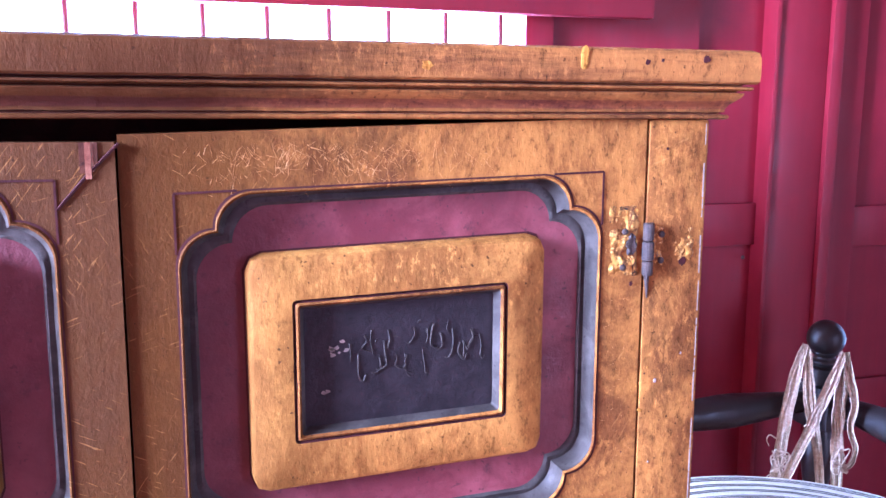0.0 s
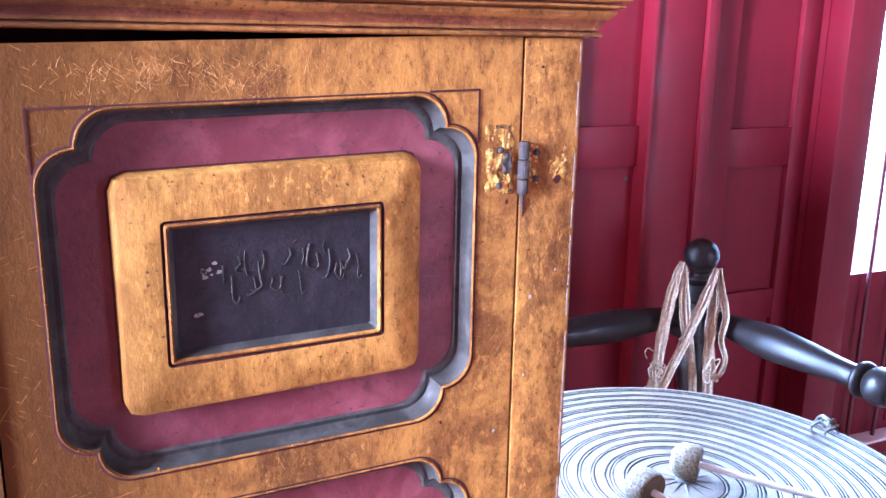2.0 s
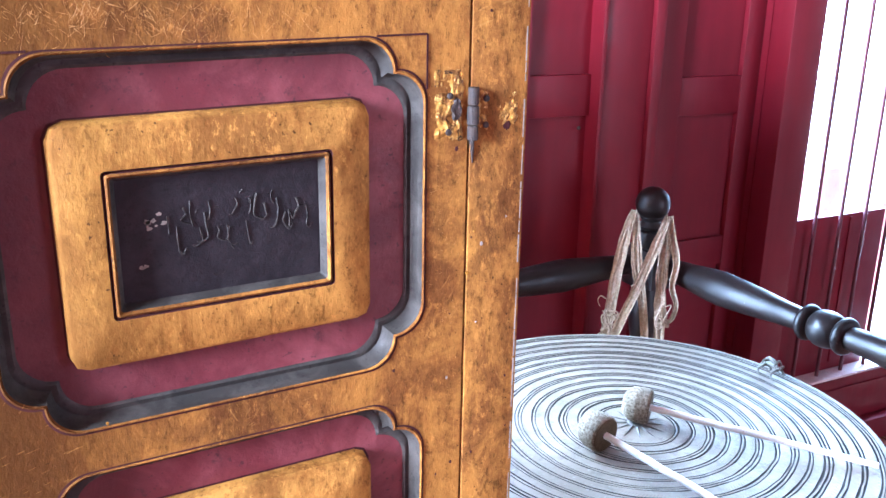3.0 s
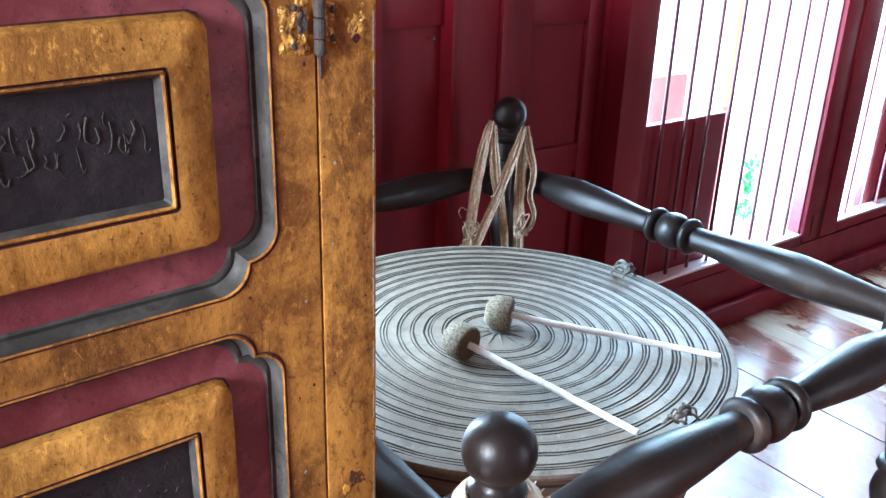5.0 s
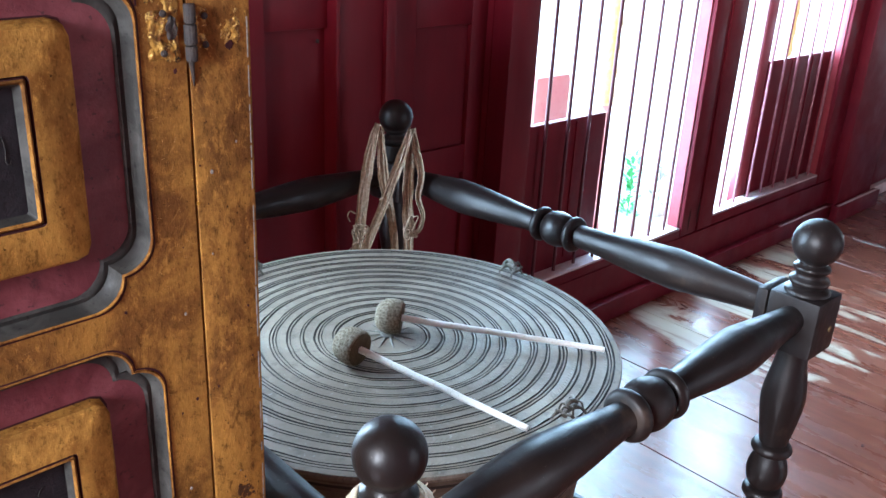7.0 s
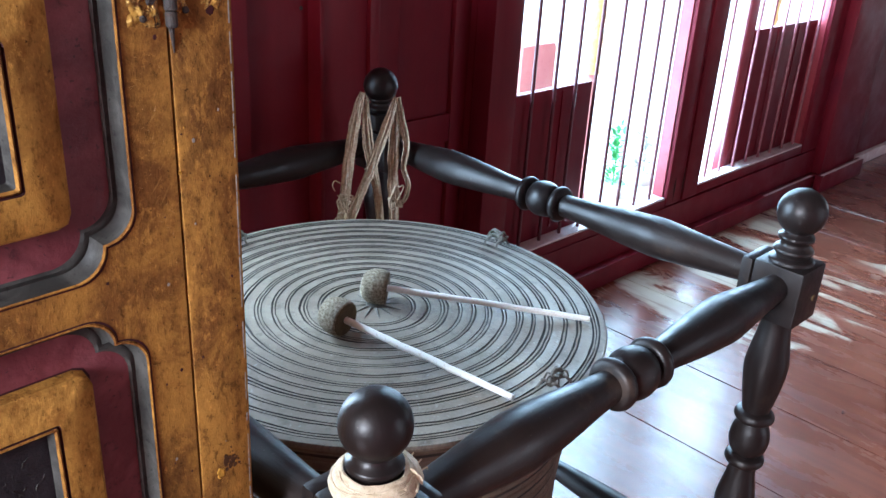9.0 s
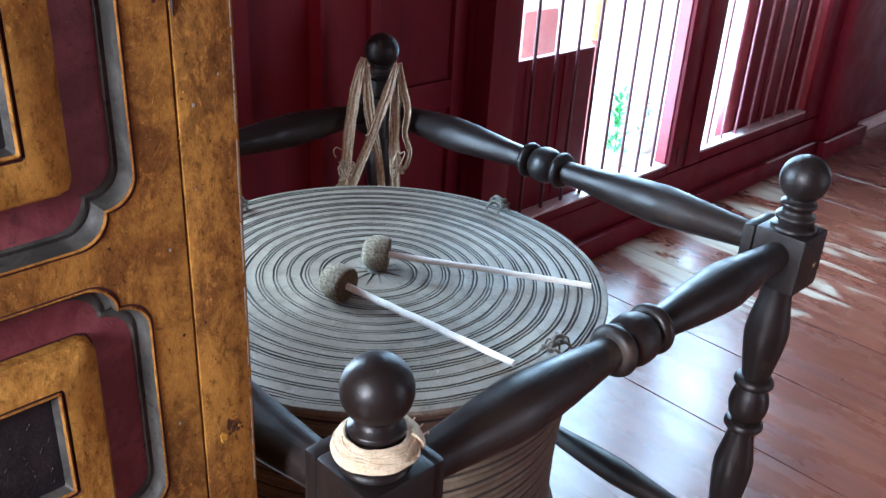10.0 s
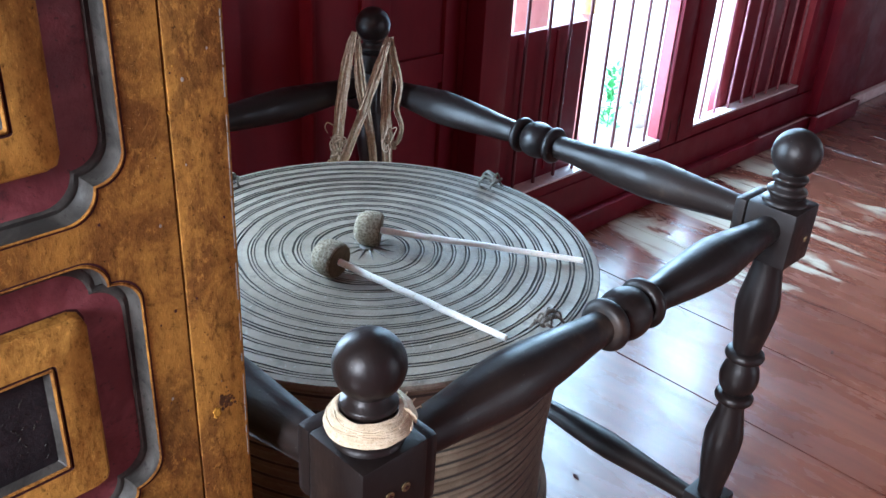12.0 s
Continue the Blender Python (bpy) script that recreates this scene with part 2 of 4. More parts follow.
def make_fibre(name, a, b, dark, scale):
    m = mat(name, a, 0.85)
    g = Graph(m)
    c = g.mix(g.ramp(g.noise(scale, None, 4, 0.6), 0.35, 0.65), a, b)
    c = g.mix(g.math("MULTIPLY", g.ramp(g.noise(scale * 4, None, 3), 0.55, 0.7), 0.7), c, dark)
    g.color(c)
    g.bump(g.noise(scale * 5, None, 3), 0.5, 0.002)
    return m


ROPE = make_fibre("frayed_tan_hemp", (0.34, 0.250, 0.165), (0.49, 0.395, 0.285), (0.13, 0.085, 0.052), 150)
ROPE_PALE = make_fibre("pale_cotton_cord", (0.56, 0.45, 0.30), (0.69, 0.59, 0.43), (0.30, 0.21, 0.12), 130)
FELT = make_fibre("olive_brown_wrapped_cloth", (0.115, 0.086, 0.050), (0.30, 0.25, 0.175), (0.03, 0.022, 0.014), 260)
FELT_END = make_fibre("dark_brown_leather", (0.085, 0.055, 0.022), (0.12, 0.08, 0.035), (0.035, 0.022, 0.01), 120)
STICK = make_fibre("peeled_pale_stick", (0.82, 0.80, 0.74), (0.86, 0.85, 0.81), (0.58, 0.52, 0.43), 60)
BRASS = mat("dull_brass", (0.24, 0.17, 0.085), 0.42, 0.8)
# bleached paint made paler still to stand in for sun and glints
SILL = make_painted("bleached_sunlit_paint", (0.60, 0.46, 0.46), (0.70, 0.60, 0.59), (0.32, 0.14, 0.15), 0.6, 20, 0.1)
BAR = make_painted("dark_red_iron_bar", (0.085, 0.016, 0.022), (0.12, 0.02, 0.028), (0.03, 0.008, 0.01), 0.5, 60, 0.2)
# same bar paint, paled to carry the light on the right window's bars
BAR_PINK = make_painted("lit_red_iron_bar", (0.26, 0.085, 0.10), (0.36, 0.15, 0.165), (0.08, 0.02, 0.025), 0.4, 60, 0.2)
PAVING = make_painted("pale_sunlit_paving", (0.72, 0.70, 0.66), (0.78, 0.77, 0.74), (0.6, 0.58, 0.54), 0.8, 2, 0.1)
WHITEWASH = make_painted("whitewashed_wall", (0.80, 0.79, 0.76), (0.84, 0.83, 0.81), (0.7, 0.68, 0.64), 0.85, 1.5, 0.1)
LEAFMAT = make_painted("green_leaf", (0.10, 0.52, 0.19), (0.14, 0.60, 0.24), (0.05, 0.36, 0.10), 0.5, 20, 0.1)
LEAFGREY = make_painted("dusty_grey_leaf", (0.34, 0.38, 0.35), (0.46, 0.49, 0.45), (0.22, 0.26, 0.22), 0.6, 20, 0.1)
GOLD_OUT = make_painted("gilt_column_relief", (0.78, 0.55, 0.20), (0.85, 0.66, 0.32), (0.45, 0.22, 0.06), 0.4, 22, 0.5)
# red paled to pink: the sun's overexposure is put into the colour
RED_OUT = make_painted("overexposed_red_paint", (0.74, 0.36, 0.37), (0.76, 0.42, 0.42), (0.62, 0.25, 0.26), 0.5, 6, 0.1)
# emissive backdrop: its glow stands in for the overexposed distance
GLARE = mat("glowing_backdrop", (0.8, 0.8, 0.8), 0.9)
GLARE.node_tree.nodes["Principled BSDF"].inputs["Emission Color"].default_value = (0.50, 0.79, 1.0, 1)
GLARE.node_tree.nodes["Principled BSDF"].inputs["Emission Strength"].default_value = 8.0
CEIL = make_painted("dark_timber_ceiling", (0.10, 0.045, 0.03), (0.14, 0.065, 0.04), (0.05, 0.02, 0.015), 0.6, 6, 0.2)


def make_floor():
    m = mat("varnished_red_brown_boards", (0.16, 0.05, 0.03), 0.22, 0.0, 0.5, 0.65)
    m.node_tree.nodes["Principled BSDF"].inputs["Coat Roughness"].default_value = 0.26
    g = Graph(m)
    world_co = g.n.new("ShaderNodeNewGeometry").outputs["Position"]
    grain = g.noise(5, g.scaled(5, 0.5, 5, world_co), 6, 0.62, 0.6)
    c = g.mix(g.ramp(grain, 0.3, 0.72), (0.135, 0.036, 0.020), (0.245, 0.082, 0.046))
    c = g.mix(g.math("MULTIPLY", g.random(), 0.40), c, (0.110, 0.032, 0.021))
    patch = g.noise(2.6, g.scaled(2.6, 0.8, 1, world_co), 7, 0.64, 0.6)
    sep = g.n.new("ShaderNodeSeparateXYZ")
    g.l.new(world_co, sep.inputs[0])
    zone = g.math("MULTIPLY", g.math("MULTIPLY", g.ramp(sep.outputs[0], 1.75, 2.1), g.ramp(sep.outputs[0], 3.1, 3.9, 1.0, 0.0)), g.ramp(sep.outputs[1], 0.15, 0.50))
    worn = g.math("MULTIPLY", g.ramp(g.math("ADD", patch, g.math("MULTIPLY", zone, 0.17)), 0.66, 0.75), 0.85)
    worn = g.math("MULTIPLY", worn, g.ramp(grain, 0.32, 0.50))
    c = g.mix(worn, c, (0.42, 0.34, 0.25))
    scuff = g.ramp(g.noise(40, g.scaled(3, 0.5, 1, world_co), 4), 0.66, 0.74)
    c = g.mix(g.math("MULTIPLY", scuff, 0.5), c, (0.045, 0.018, 0.014))
    g.color(c)
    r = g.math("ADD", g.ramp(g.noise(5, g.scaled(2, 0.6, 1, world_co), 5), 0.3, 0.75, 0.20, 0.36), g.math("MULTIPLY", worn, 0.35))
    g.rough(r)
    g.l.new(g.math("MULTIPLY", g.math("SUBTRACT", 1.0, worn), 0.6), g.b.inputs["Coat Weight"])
    g.bump(grain, 0.06, 0.003)
    return m


FLOOR = make_floor()

# ---- mesh helpers ----


def bake(name, bm, material, smooth=None):
    me = bpy.data.meshes.new(name)
    bmesh.ops.recalc_face_normals(bm, faces=bm.faces)
    if smooth is not None:
        for f in bm.faces:
            f.smooth = True
        for e in bm.edges:
            e.smooth = len(e.link_faces) == 2 and e.calc_face_angle(0) < radians(smooth)
    bm.to_mesh(me)
    bm.free()
    me.materials.append(material)
    return me


def part(name, bm, material, parent=None, label="", smooth=None):
    ob = new(name, bake(name, bm, material, smooth))
    if parent is not None:
        ob.parent = parent
    return tagged(ob, label)


def thing(name, label, category, group="", kind=""):
    return tagged(new(name), label, category, group, kind)


def box(bm, x0, x1, y0, y1, z0, z1, bevel=0.0, segs=2):
    b = bmesh.new() if bevel else bm
    vs = [b.verts.new((x, y, z)) for x in (x0, x1) for y in (y0, y1) for z in (z0, z1)]
    for q in ((0, 1, 3, 2), (4, 6, 7, 5), (0, 4, 5, 1), (2, 3, 7, 6), (0, 2, 6, 4), (1, 5, 7, 3)):
        b.faces.new([vs[i] for i in q])
    if bevel:
        bmesh.ops.recalc_face_normals(b, faces=b.faces)
        bmesh.ops.bevel(b, geom=list(b.edges), offset=bevel, segments=segs, affect="EDGES", profile=0.6)
        me = bpy.data.meshes.new("t")
        b.to_mesh(me)
        b.free()
        bm.from_mesh(me)
        bpy.data.meshes.remove(me)
    return bm


def boxed(*args, **kw):
    return box(bmesh.new(), *args, **kw)


def lathe(bm, prof, segs=40, m=None, cap=True):
    """Turn a profile of (radius, height) round the z axis, then place it by m."""
    m = m or Matrix.Identity(4)
    rings = []
    for r, z in prof:
        rings.append([bm.verts.new(m @ Vector((r * math.cos(2 * math.pi * i / segs), r * math.sin(2 * math.pi * i / segs), z))) for i in range(segs)])
    for a, b in zip(rings, rings[1:]):
        for i in range(segs):
            j = (i + 1) % segs
            bm.faces.new((a[i], a[j], b[j], b[i]))
    if cap:
        bm.faces.new(rings[0])
        bm.faces.new(rings[-1])
    return bm


def smooth_profile(points, step=0.004):
    """A smooth curve through (radius, height) points."""
    out = []
    n = len(points)
    for i in range(n - 1):
        p0, p1, p2, p3 = points[max(i - 1, 0)], points[i], points[i + 1], points[min(i + 2, n - 1)]
        k = max(2, int(math.dist(p1, p2) / step))
        for s in range(k):
            t = s / k
            out.append(tuple(0.5 * (2 * b + (c - a) * t + (2 * a - 5 * b + 4 * c - d) * t * t + (3 * b - a - 3 * c + d) * t ** 3)
                             for a, b, c, d in zip(p0, p1, p2, p3)))
    out.append(points[-1])
    return [(max(r, 0.0005), z) for r, z in out]


def tube(bm, pts, r, sides=6, taper=1.0):
    """A round strand through the points."""
    pts = [Vector(p) for p in pts]
    rings = []
    up = Vector((0.31, 0.53, 0.79))
    for i, p in enumerate(pts):
        d = (pts[min(i + 1, len(pts) - 1)] - pts[max(i - 1, 0)]).normalized()
        a = d.cross(up).normalized()
        b = d.cross(a)
        rr = r * (1 + (taper - 1) * i / max(1, len(pts) - 1))
        rings.append([bm.verts.new(p + rr * (math.cos(2 * math.pi * k / sides) * a + math.sin(2 * math.pi * k / sides) * b)) for k in range(sides)])
    for a, b in zip(rings, rings[1:]):
        for k in range(sides):
            j = (k + 1) % sides
            bm.faces.new((a[k], a[j], b[j], b[k]))
    bm.faces.new(rings[0])
    bm.faces.new(list(reversed(rings[-1])))
    return bm


def spline(points, n=8):
    out = []
    m = len(points)
    P = [Vector(p) for p in points]
    for i in range(m - 1):
        p0, p1, p2, p3 = P[max(i - 1, 0)], P[i], P[i + 1], P[min(i + 2, m - 1)]
        for s in range(n):
            t = s / n
            out.append(0.5 * (2 * p1 + (p2 - p0) * t + (2 * p0 - 5 * p1 + 4 * p2 - p3) * t * t + (3 * p1 - p0 - 3 * p2 + p3) * t ** 3))
    out.append(P[-1])
    return out

# ---- the room ----
WALL_Y = 1.15
CEIL_Z = 2.9
X0, X1, Y0 = -4.0, 8.5, -3.5
FZ = -0.10   # floor level


def wall_box(name, label, parent=None, material=None, **b):
    ob = part(name, boxed(b["x0"], b["x1"], b["y0"], b["y1"], b["z0"], b["z1"], bevel=b.get("bevel", 0.0)), material or RED, parent, label, 40)
    return ob


# floor: joists below, boards on top are added at the end of the file
floor = part("floor", boxed(X0 - 0.15, X1 + 0.15, Y0 - 0.15, WALL_Y + 0.06, -0.98, FZ - 0.032), CEIL)
tagged(floor, "varnished red-brown plank floor with worn patches", "floor", kind="structure")
ceiling = part("ceiling", boxed(X0, X1, Y0, WALL_Y + 0.2, CEIL_Z, CEIL_Z + 0.1), CEIL)
tagged(ceiling, "dark timber boarded ceiling", "ceiling", kind="structure")

wall_north = tagged(new("wall_north"), "red painted timber wall with framed panels", "wall", kind="structure")
# lintels and solid stretches
for x0, x1, z0, z1 in ((X0, -2.1, FZ, CEIL_Z), (-2.1, 0.26, FZ, 0.12), (-2.1, 0.26, 2.15, CEIL_Z), (0.26, 1.372, 2.15, CEIL_Z),
                       (1.372, 3.73, 2.15, CEIL_Z), (3.73, X1, FZ, CEIL_Z), (1.372, 3.73, FZ, 0.10), (0.26, 1.372, FZ, 0.10)):
    wall_box("wall_board", "", wall_north, x0=x0, x1=x1, y0=WALL_Y, y1=WALL_Y + 0.06, z0=z0, z1=z1)
# panelled stretch between the windows: stiles, rails and recessed panels
wall_box("wall_board", "", wall_north, x0=0.26, x1=0.61, y0=WALL_Y + 0.012, y1=WALL_Y + 0.055, z0=0.10, z1=2.15)
for x0, x1, y, z0, z1 in ((0.61, 0.785, 0.035, 0.10, 2.15), (1.05, 1.252, 0.035, 0.10, 2.15)):
    wall_box("panel", "", wall_north, x0=x0, x1=x1, y0=WALL_Y + y, y1=WALL_Y + 0.055, z0=z0, z1=z1)
for x0, x1, z0, z1 in ((0.61, 0.785, 0.985, 1.08), (0.61, 0.785, 0.10, 0.22), (0.61, 0.785, 1.9, 2.15),
                       (1.05, 1.252, 0.968, 1.064), (1.05, 1.252, 0.56, 0.64), (1.05, 1.252, 0.10, 0.22), (1.05, 1.252, 1.9, 2.15)):
    wall_box("rail", "", wall_north, x0=x0, x1=x1, y0=WALL_Y + 0.022, y1=WALL_Y + 0.05, z0=z0, z1=z1, bevel=0.003)
wall_box("stile", "", wall_north, x0=0.785, x1=0.798, y0=WALL_Y - 0.012, y1=WALL_Y + 0.055, z0=0.10, z1=2.15, bevel=0.004)
wall_box("post", "", wall_north, x0=0.798, x1=0.93, y0=WALL_Y - 0.004, y1=WALL_Y + 0.055, z0=0.10, z1=2.15, bevel=0.005)
wall_box("stile", "", wall_north, x0=0.93, x1=0.962, y0=WALL_Y - 0.016, y1=WALL_Y + 0.055, z0=0.10, z1=2.15, bevel=0.006)
wall_box("stile", "", wall_north, x0=0.962, x1=1.05, y0=WALL_Y + 0.014, y1=WALL_Y + 0.055, z0=0.10, z1=2.15, bevel=0.003)
wall_box("stile", "", wall_north, x0=1.252, x1=1.310, y0=WALL_Y + 0.020, y1=WALL_Y + 0.055, z0=0.10, z1=2.15, bevel=0.003)
wall_box("stile", "", wall_north, x0=1.310, x1=1.416, y0=WALL_Y, y1=WALL_Y + 0.055, z0=0.10, z1=2.15)
wall_box("projecting_post", "", wall_north, x0=1.310, x1=1.416, y0=WALL_Y - 0.070, y1=WALL_Y - 0.0005, z0=FZ, z1=2.15, bevel=0.005)
wall_box("stile", "", wall_north, x0=3.76, x1=4.16, y0=WALL_Y - 0.06, y1=WALL_Y, z0=FZ, z1=CEIL_Z, bevel=0.006)
# baseboard along the window wall
base = wall_box("baseboard", "red painted baseboard along the window wall", x0=1.418, x1=3.758, y0=WALL_Y - 0.052, y1=WALL_Y - 0.013, z0=FZ, z1=-0.022, bevel=0.006)
tagged(base, category="baseboard", kind="structure")
part("packing", boxed(1.418, 3.758, WALL_Y - 0.013, WALL_Y - 0.0005, FZ, 0.095), RED, base)
end_base = wall_box("baseboard", "dark red baseboard round the wall post", x0=3.70, x1=4.20, y0=WALL_Y - 0.095, y1=WALL_Y - 0.0605, z0=FZ, z1=-0.015, bevel=0.005)
tagged(end_base, category="baseboard", kind="structure")
# light glinting on the baseboard tops, painted as pale strips
part("worn_edge", boxed(3.72, 4.19, WALL_Y - 0.092, WALL_Y - 0.078, -0.0149, -0.0125, bevel=0.0008), SILL, end_base, "pale glint painted along the upper edge")
part("worn_edge", boxed(3.22, 3.695, WALL_Y - 0.049, WALL_Y - 0.037, -0.0219, -0.0195, bevel=0.0008), SILL, base, "pale glint painted along the upper edge")
back_base = wall_box("baseboard", "red painted baseboard below the panelled wall", x0=0.1, x1=1.308, y0=WALL_Y - 0.026, y1=WALL_Y, z0=FZ, z1=0.0, bevel=0.008)
tagged(back_base, category="baseboard", kind="structure")
trim = wall_box("trim", "pale skirting strip along the far wall", None, SILL, x0=4.205, x1=X1, y0=WALL_Y - 0.03, y1=WALL_Y, z0=FZ, z1=-0.04, bevel=0.006)
tagged(trim, category="trim", kind="structure")

# other walls, out of view, close the room; their openings are added for light
wall_east = tagged(new("wall_east"), "unseen red end wall with a doorway added for daylight", "wall", kind="structure")
for y0, y1, z0, z1 in ((Y0, -2.4, FZ, CEIL_Z), (0.2, WALL_Y + 0.06, FZ, CEIL_Z), (-2.4, 0.2, 2.2, CEIL_Z)):
    wall_box("wall_board", "", wall_east, x0=X1, x1=X1 + 0.15, y0=y0, y1=y1, z0=z0, z1=z1)
wall_west = tagged(new("wall_west"), "unseen red end wall with an opening added for key light", "wall", kind="structure")
for y0, y1, z0, z1 in ((Y0, -1.3, FZ, CEIL_Z), (-0.3, WALL_Y + 0.06, FZ, CEIL_Z), (-1.3, -0.3, FZ, 1.4), (-1.3, -0.3, 2.7, CEIL_Z)):
    wall_box("wall_board", "", wall_west, x0=X0 - 0.15, x1=X0, y0=y0, y1=y1, z0=z0, z1=z1)
wall_south = tagged(new("wall_south"), "unseen red wall with an opening added for fill light", "wall", kind="structure")
for x0, x1, z0, z1 in ((X0, 1.8, FZ, CEIL_Z), (3.4, X1, FZ, CEIL_Z), (1.8, 3.4, FZ, 0.2),
                       (1.8, 3.4, 2.3, CEIL_Z)):
    wall_box("wall_board", "", wall_south, x0=x0, x1=x1, y0=Y0 - 0.15, y1=Y0, z0=z0, z1=z1)


def bar_mesh(z0, z1, paint):
    bm = lathe(bmesh.new(), [(0.0058, z0), (0.0058, z1)], 8)
    return bake("bar", bm, paint, 60)


def window(name, label, x0, x1, z0, z1, bars, frame_l, frame_r, reveal=None):
    """An opening in the window wall with frame, sill and upright iron bars."""
    w = tagged(new(name), label, "window", kind="structure")
    y = WALL_Y
    part("window_frame", boxed(frame_l, x0, y - 0.012, y + 0.05, 0.10, 2.15, bevel=0.004), RED, w, "", 40)
    part("window_frame", boxed(x1, frame_r, y - 0.012, y + 0.05, 0.10, 2.15, bevel=0.004), RED, w, "", 40)
    part("window_frame", boxed(x0, x1, y - 0.010, y + 0.05, z1, z1 + 0.06, bevel=0.004), RED, w, "", 40)
    part("window_sill", boxed(x0, x1, y - 0.006, y + 0.05, z0 - 0.009, z0, bevel=0.003), SILL, w, "bleached pinkish sill with sunlight painted in", 40)
    part("bottom_rail", boxed(x0, x1, y - 0.008, y + 0.05, z0 - 0.045, z0 - 0.009, bevel=0.003), RED, w, "", 40)
    if reveal:
        part("jamb", boxed(x1 - 0.006, x1, y + 0.006, y + 0.05, z0, z1), reveal, w, "red jamb in a lit pinkish tone")
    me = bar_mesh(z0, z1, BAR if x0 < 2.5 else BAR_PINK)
    for x in bars:
        b = new("bar", me)
        b.location = (x, y + 0.025, 0)
        b.parent = w
    return w


window("window_1", "barred window opening behind the cabinet", -2.1, 0.205, 0.16, 2.1,
       [-0.633 + 0.114 * k for k in range(-12, 8)], -2.16, 0.265)
win_a = window("window_2", "tall barred window with a half shutter closed", 1.49, 2.43, 0.135, 2.1,
               [1.605, 1.711, 1.816, 1.920, 2.037, 2.149, 2.260, 2.362], 1.418, 2.52, RED_LIT)
win_b = window("window_3", "tall barred window with a half shutter closed", 2.655, 3.60, 0.145, 2.1,
               [2.765 + 0.1135 * k for k in range(8)], 2.55, 3.76, RED_LIT)
part("mullion", boxed(2.52, 2.55, WALL_Y - 0.004, WALL_Y + 0.05, 0.10, 2.15, bevel=0.004), RED, wall_north, "", 40)
for w, x0, x1, z1 in ((win_a, 1.48, 1.940, 0.640), (win_b, 3.035, 3.61, 0.715)):
    sh = part("half_shutter", boxed(x0, x1, WALL_Y + 0.05, WALL_Y + 0.075, 0.09, z1, bevel=0.003), RED, w, "closed red lower shutter leaf", 40)
    for k in range(1, 3):
        xx = x0 + (x1 - x0) * k / 3
        part("batten", boxed(xx - 0.004, xx + 0.004, WALL_Y + 0.046, WALL_Y + 0.05, 0.16, z1 - 0.01), RED, sh)
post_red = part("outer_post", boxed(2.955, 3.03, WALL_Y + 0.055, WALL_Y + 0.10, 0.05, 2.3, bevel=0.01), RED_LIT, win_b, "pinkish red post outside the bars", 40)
# flap above the window behind the cabinet
flap = part("hinged_flap", boxed(-2.0, 0.452, WALL_Y - 0.075, WALL_Y - 0.045, 1.462, 1.80, bevel=0.006), RED, None, "", 40)
tagged(flap, "red painted wooden flap hanging over the window", "shutter", kind="structure")

# ---- outside ----
ground = part("ground", boxed(-90, 110, -120, 120, -1.2, -0.98), PAVING)
tagged(ground, "bright sunlit pale paving outside the windows", "ground", kind="structure")
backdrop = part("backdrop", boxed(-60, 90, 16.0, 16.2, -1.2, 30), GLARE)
tagged(backdrop, "glowing sheet standing in for the hazy white distance", "backdrop", kind="structure")


def gilded_column(x, y, z_split):
    c = thing("gilded_column", "outdoor post, red below and gilded above", "column", "columns outside the windows")
    part("shaft", lathe(bmesh.new(), smooth_profile([(0.055, -0.98), (0.055, -0.85), (0.045, -0.8), (0.042, z_split)], 0.05), 20), RED_OUT, c, "red painted shaft", 50)
    prof = [(0.06, z_split)]
    for k in range(9):
        z = z_split + 0.02 + 0.16 * k
        prof += [(0.046, z), (0.053, z + 0.04), (0.048, z + 0.08), (0.045, z + 0.12)]
    part("gilded_top", lathe(bmesh.new(), smooth_profile(prof, 0.02), 20), GOLD_OUT, c, "ornate gilded upper part", 50)
    c.location = (x, y, 0)
    return c


gilded_column(4.44, 3.0, 0.02)
gilded_column(6.95, 3.0, 0.13)
ped = thing("red_pedestal", "low red painted pedestal standing outdoors in the sun", "pedestal")
part("plinth", boxed(3.68, 4.07, 2.95, 3.3, -0.98, -0.2, bevel=0.02), WHITEWASH, ped, "whitewashed plinth")
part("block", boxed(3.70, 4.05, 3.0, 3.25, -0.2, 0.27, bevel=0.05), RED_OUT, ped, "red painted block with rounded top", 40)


def leafy_plant(x, y, z, h, n, leaf, label, spread=1.0):
    p = thing("potted_plant", label, "plant")
    part("pot", lathe(bmesh.new(), [(0.07, z), (0.1, z + 0.12), (0.11, z + 0.12), (0.1, z + 0.1)], 20), WHITEWASH, p, "pale pot", 40)
    part("stem", tube(bmesh.new(), [(0, 0, z), (0.01, 0, z + h * 0.5), (-0.01, 0.01, z + h * 0.9)], 0.007, 6, 0.4), leaf, p)
    bm = bmesh.new()
    rnd = random.Random(4)
    for i in range(n):
        t = rnd.random()
        a = rnd.random() * 6.28
        r = 0.01 + 0.045 * spread * rnd.random() * (1 - 0.4 * t)
        c = Vector((r * math.cos(a), r * math.sin(a), z + 0.1 + (h - 0.1) * t))
        d = Vector((math.cos(a), math.sin(a), rnd.uniform(-0.2, 0.9))).normalized()
        s = d.cross(Vector((0, 0, 1))).normalized() * rnd.uniform(0.012, 0.022)
        ln = rnd.uniform(0.05, 0.09)
        q = [bm.verts.new(v) for v in (c, c + d * ln * 0.5 + s, c + d * ln, c + d * ln * 0.5 - s)]
        bm.faces.new(q)
    part("leaves", bm, leaf, p)
    p.location = (x, y, 0)
    return p


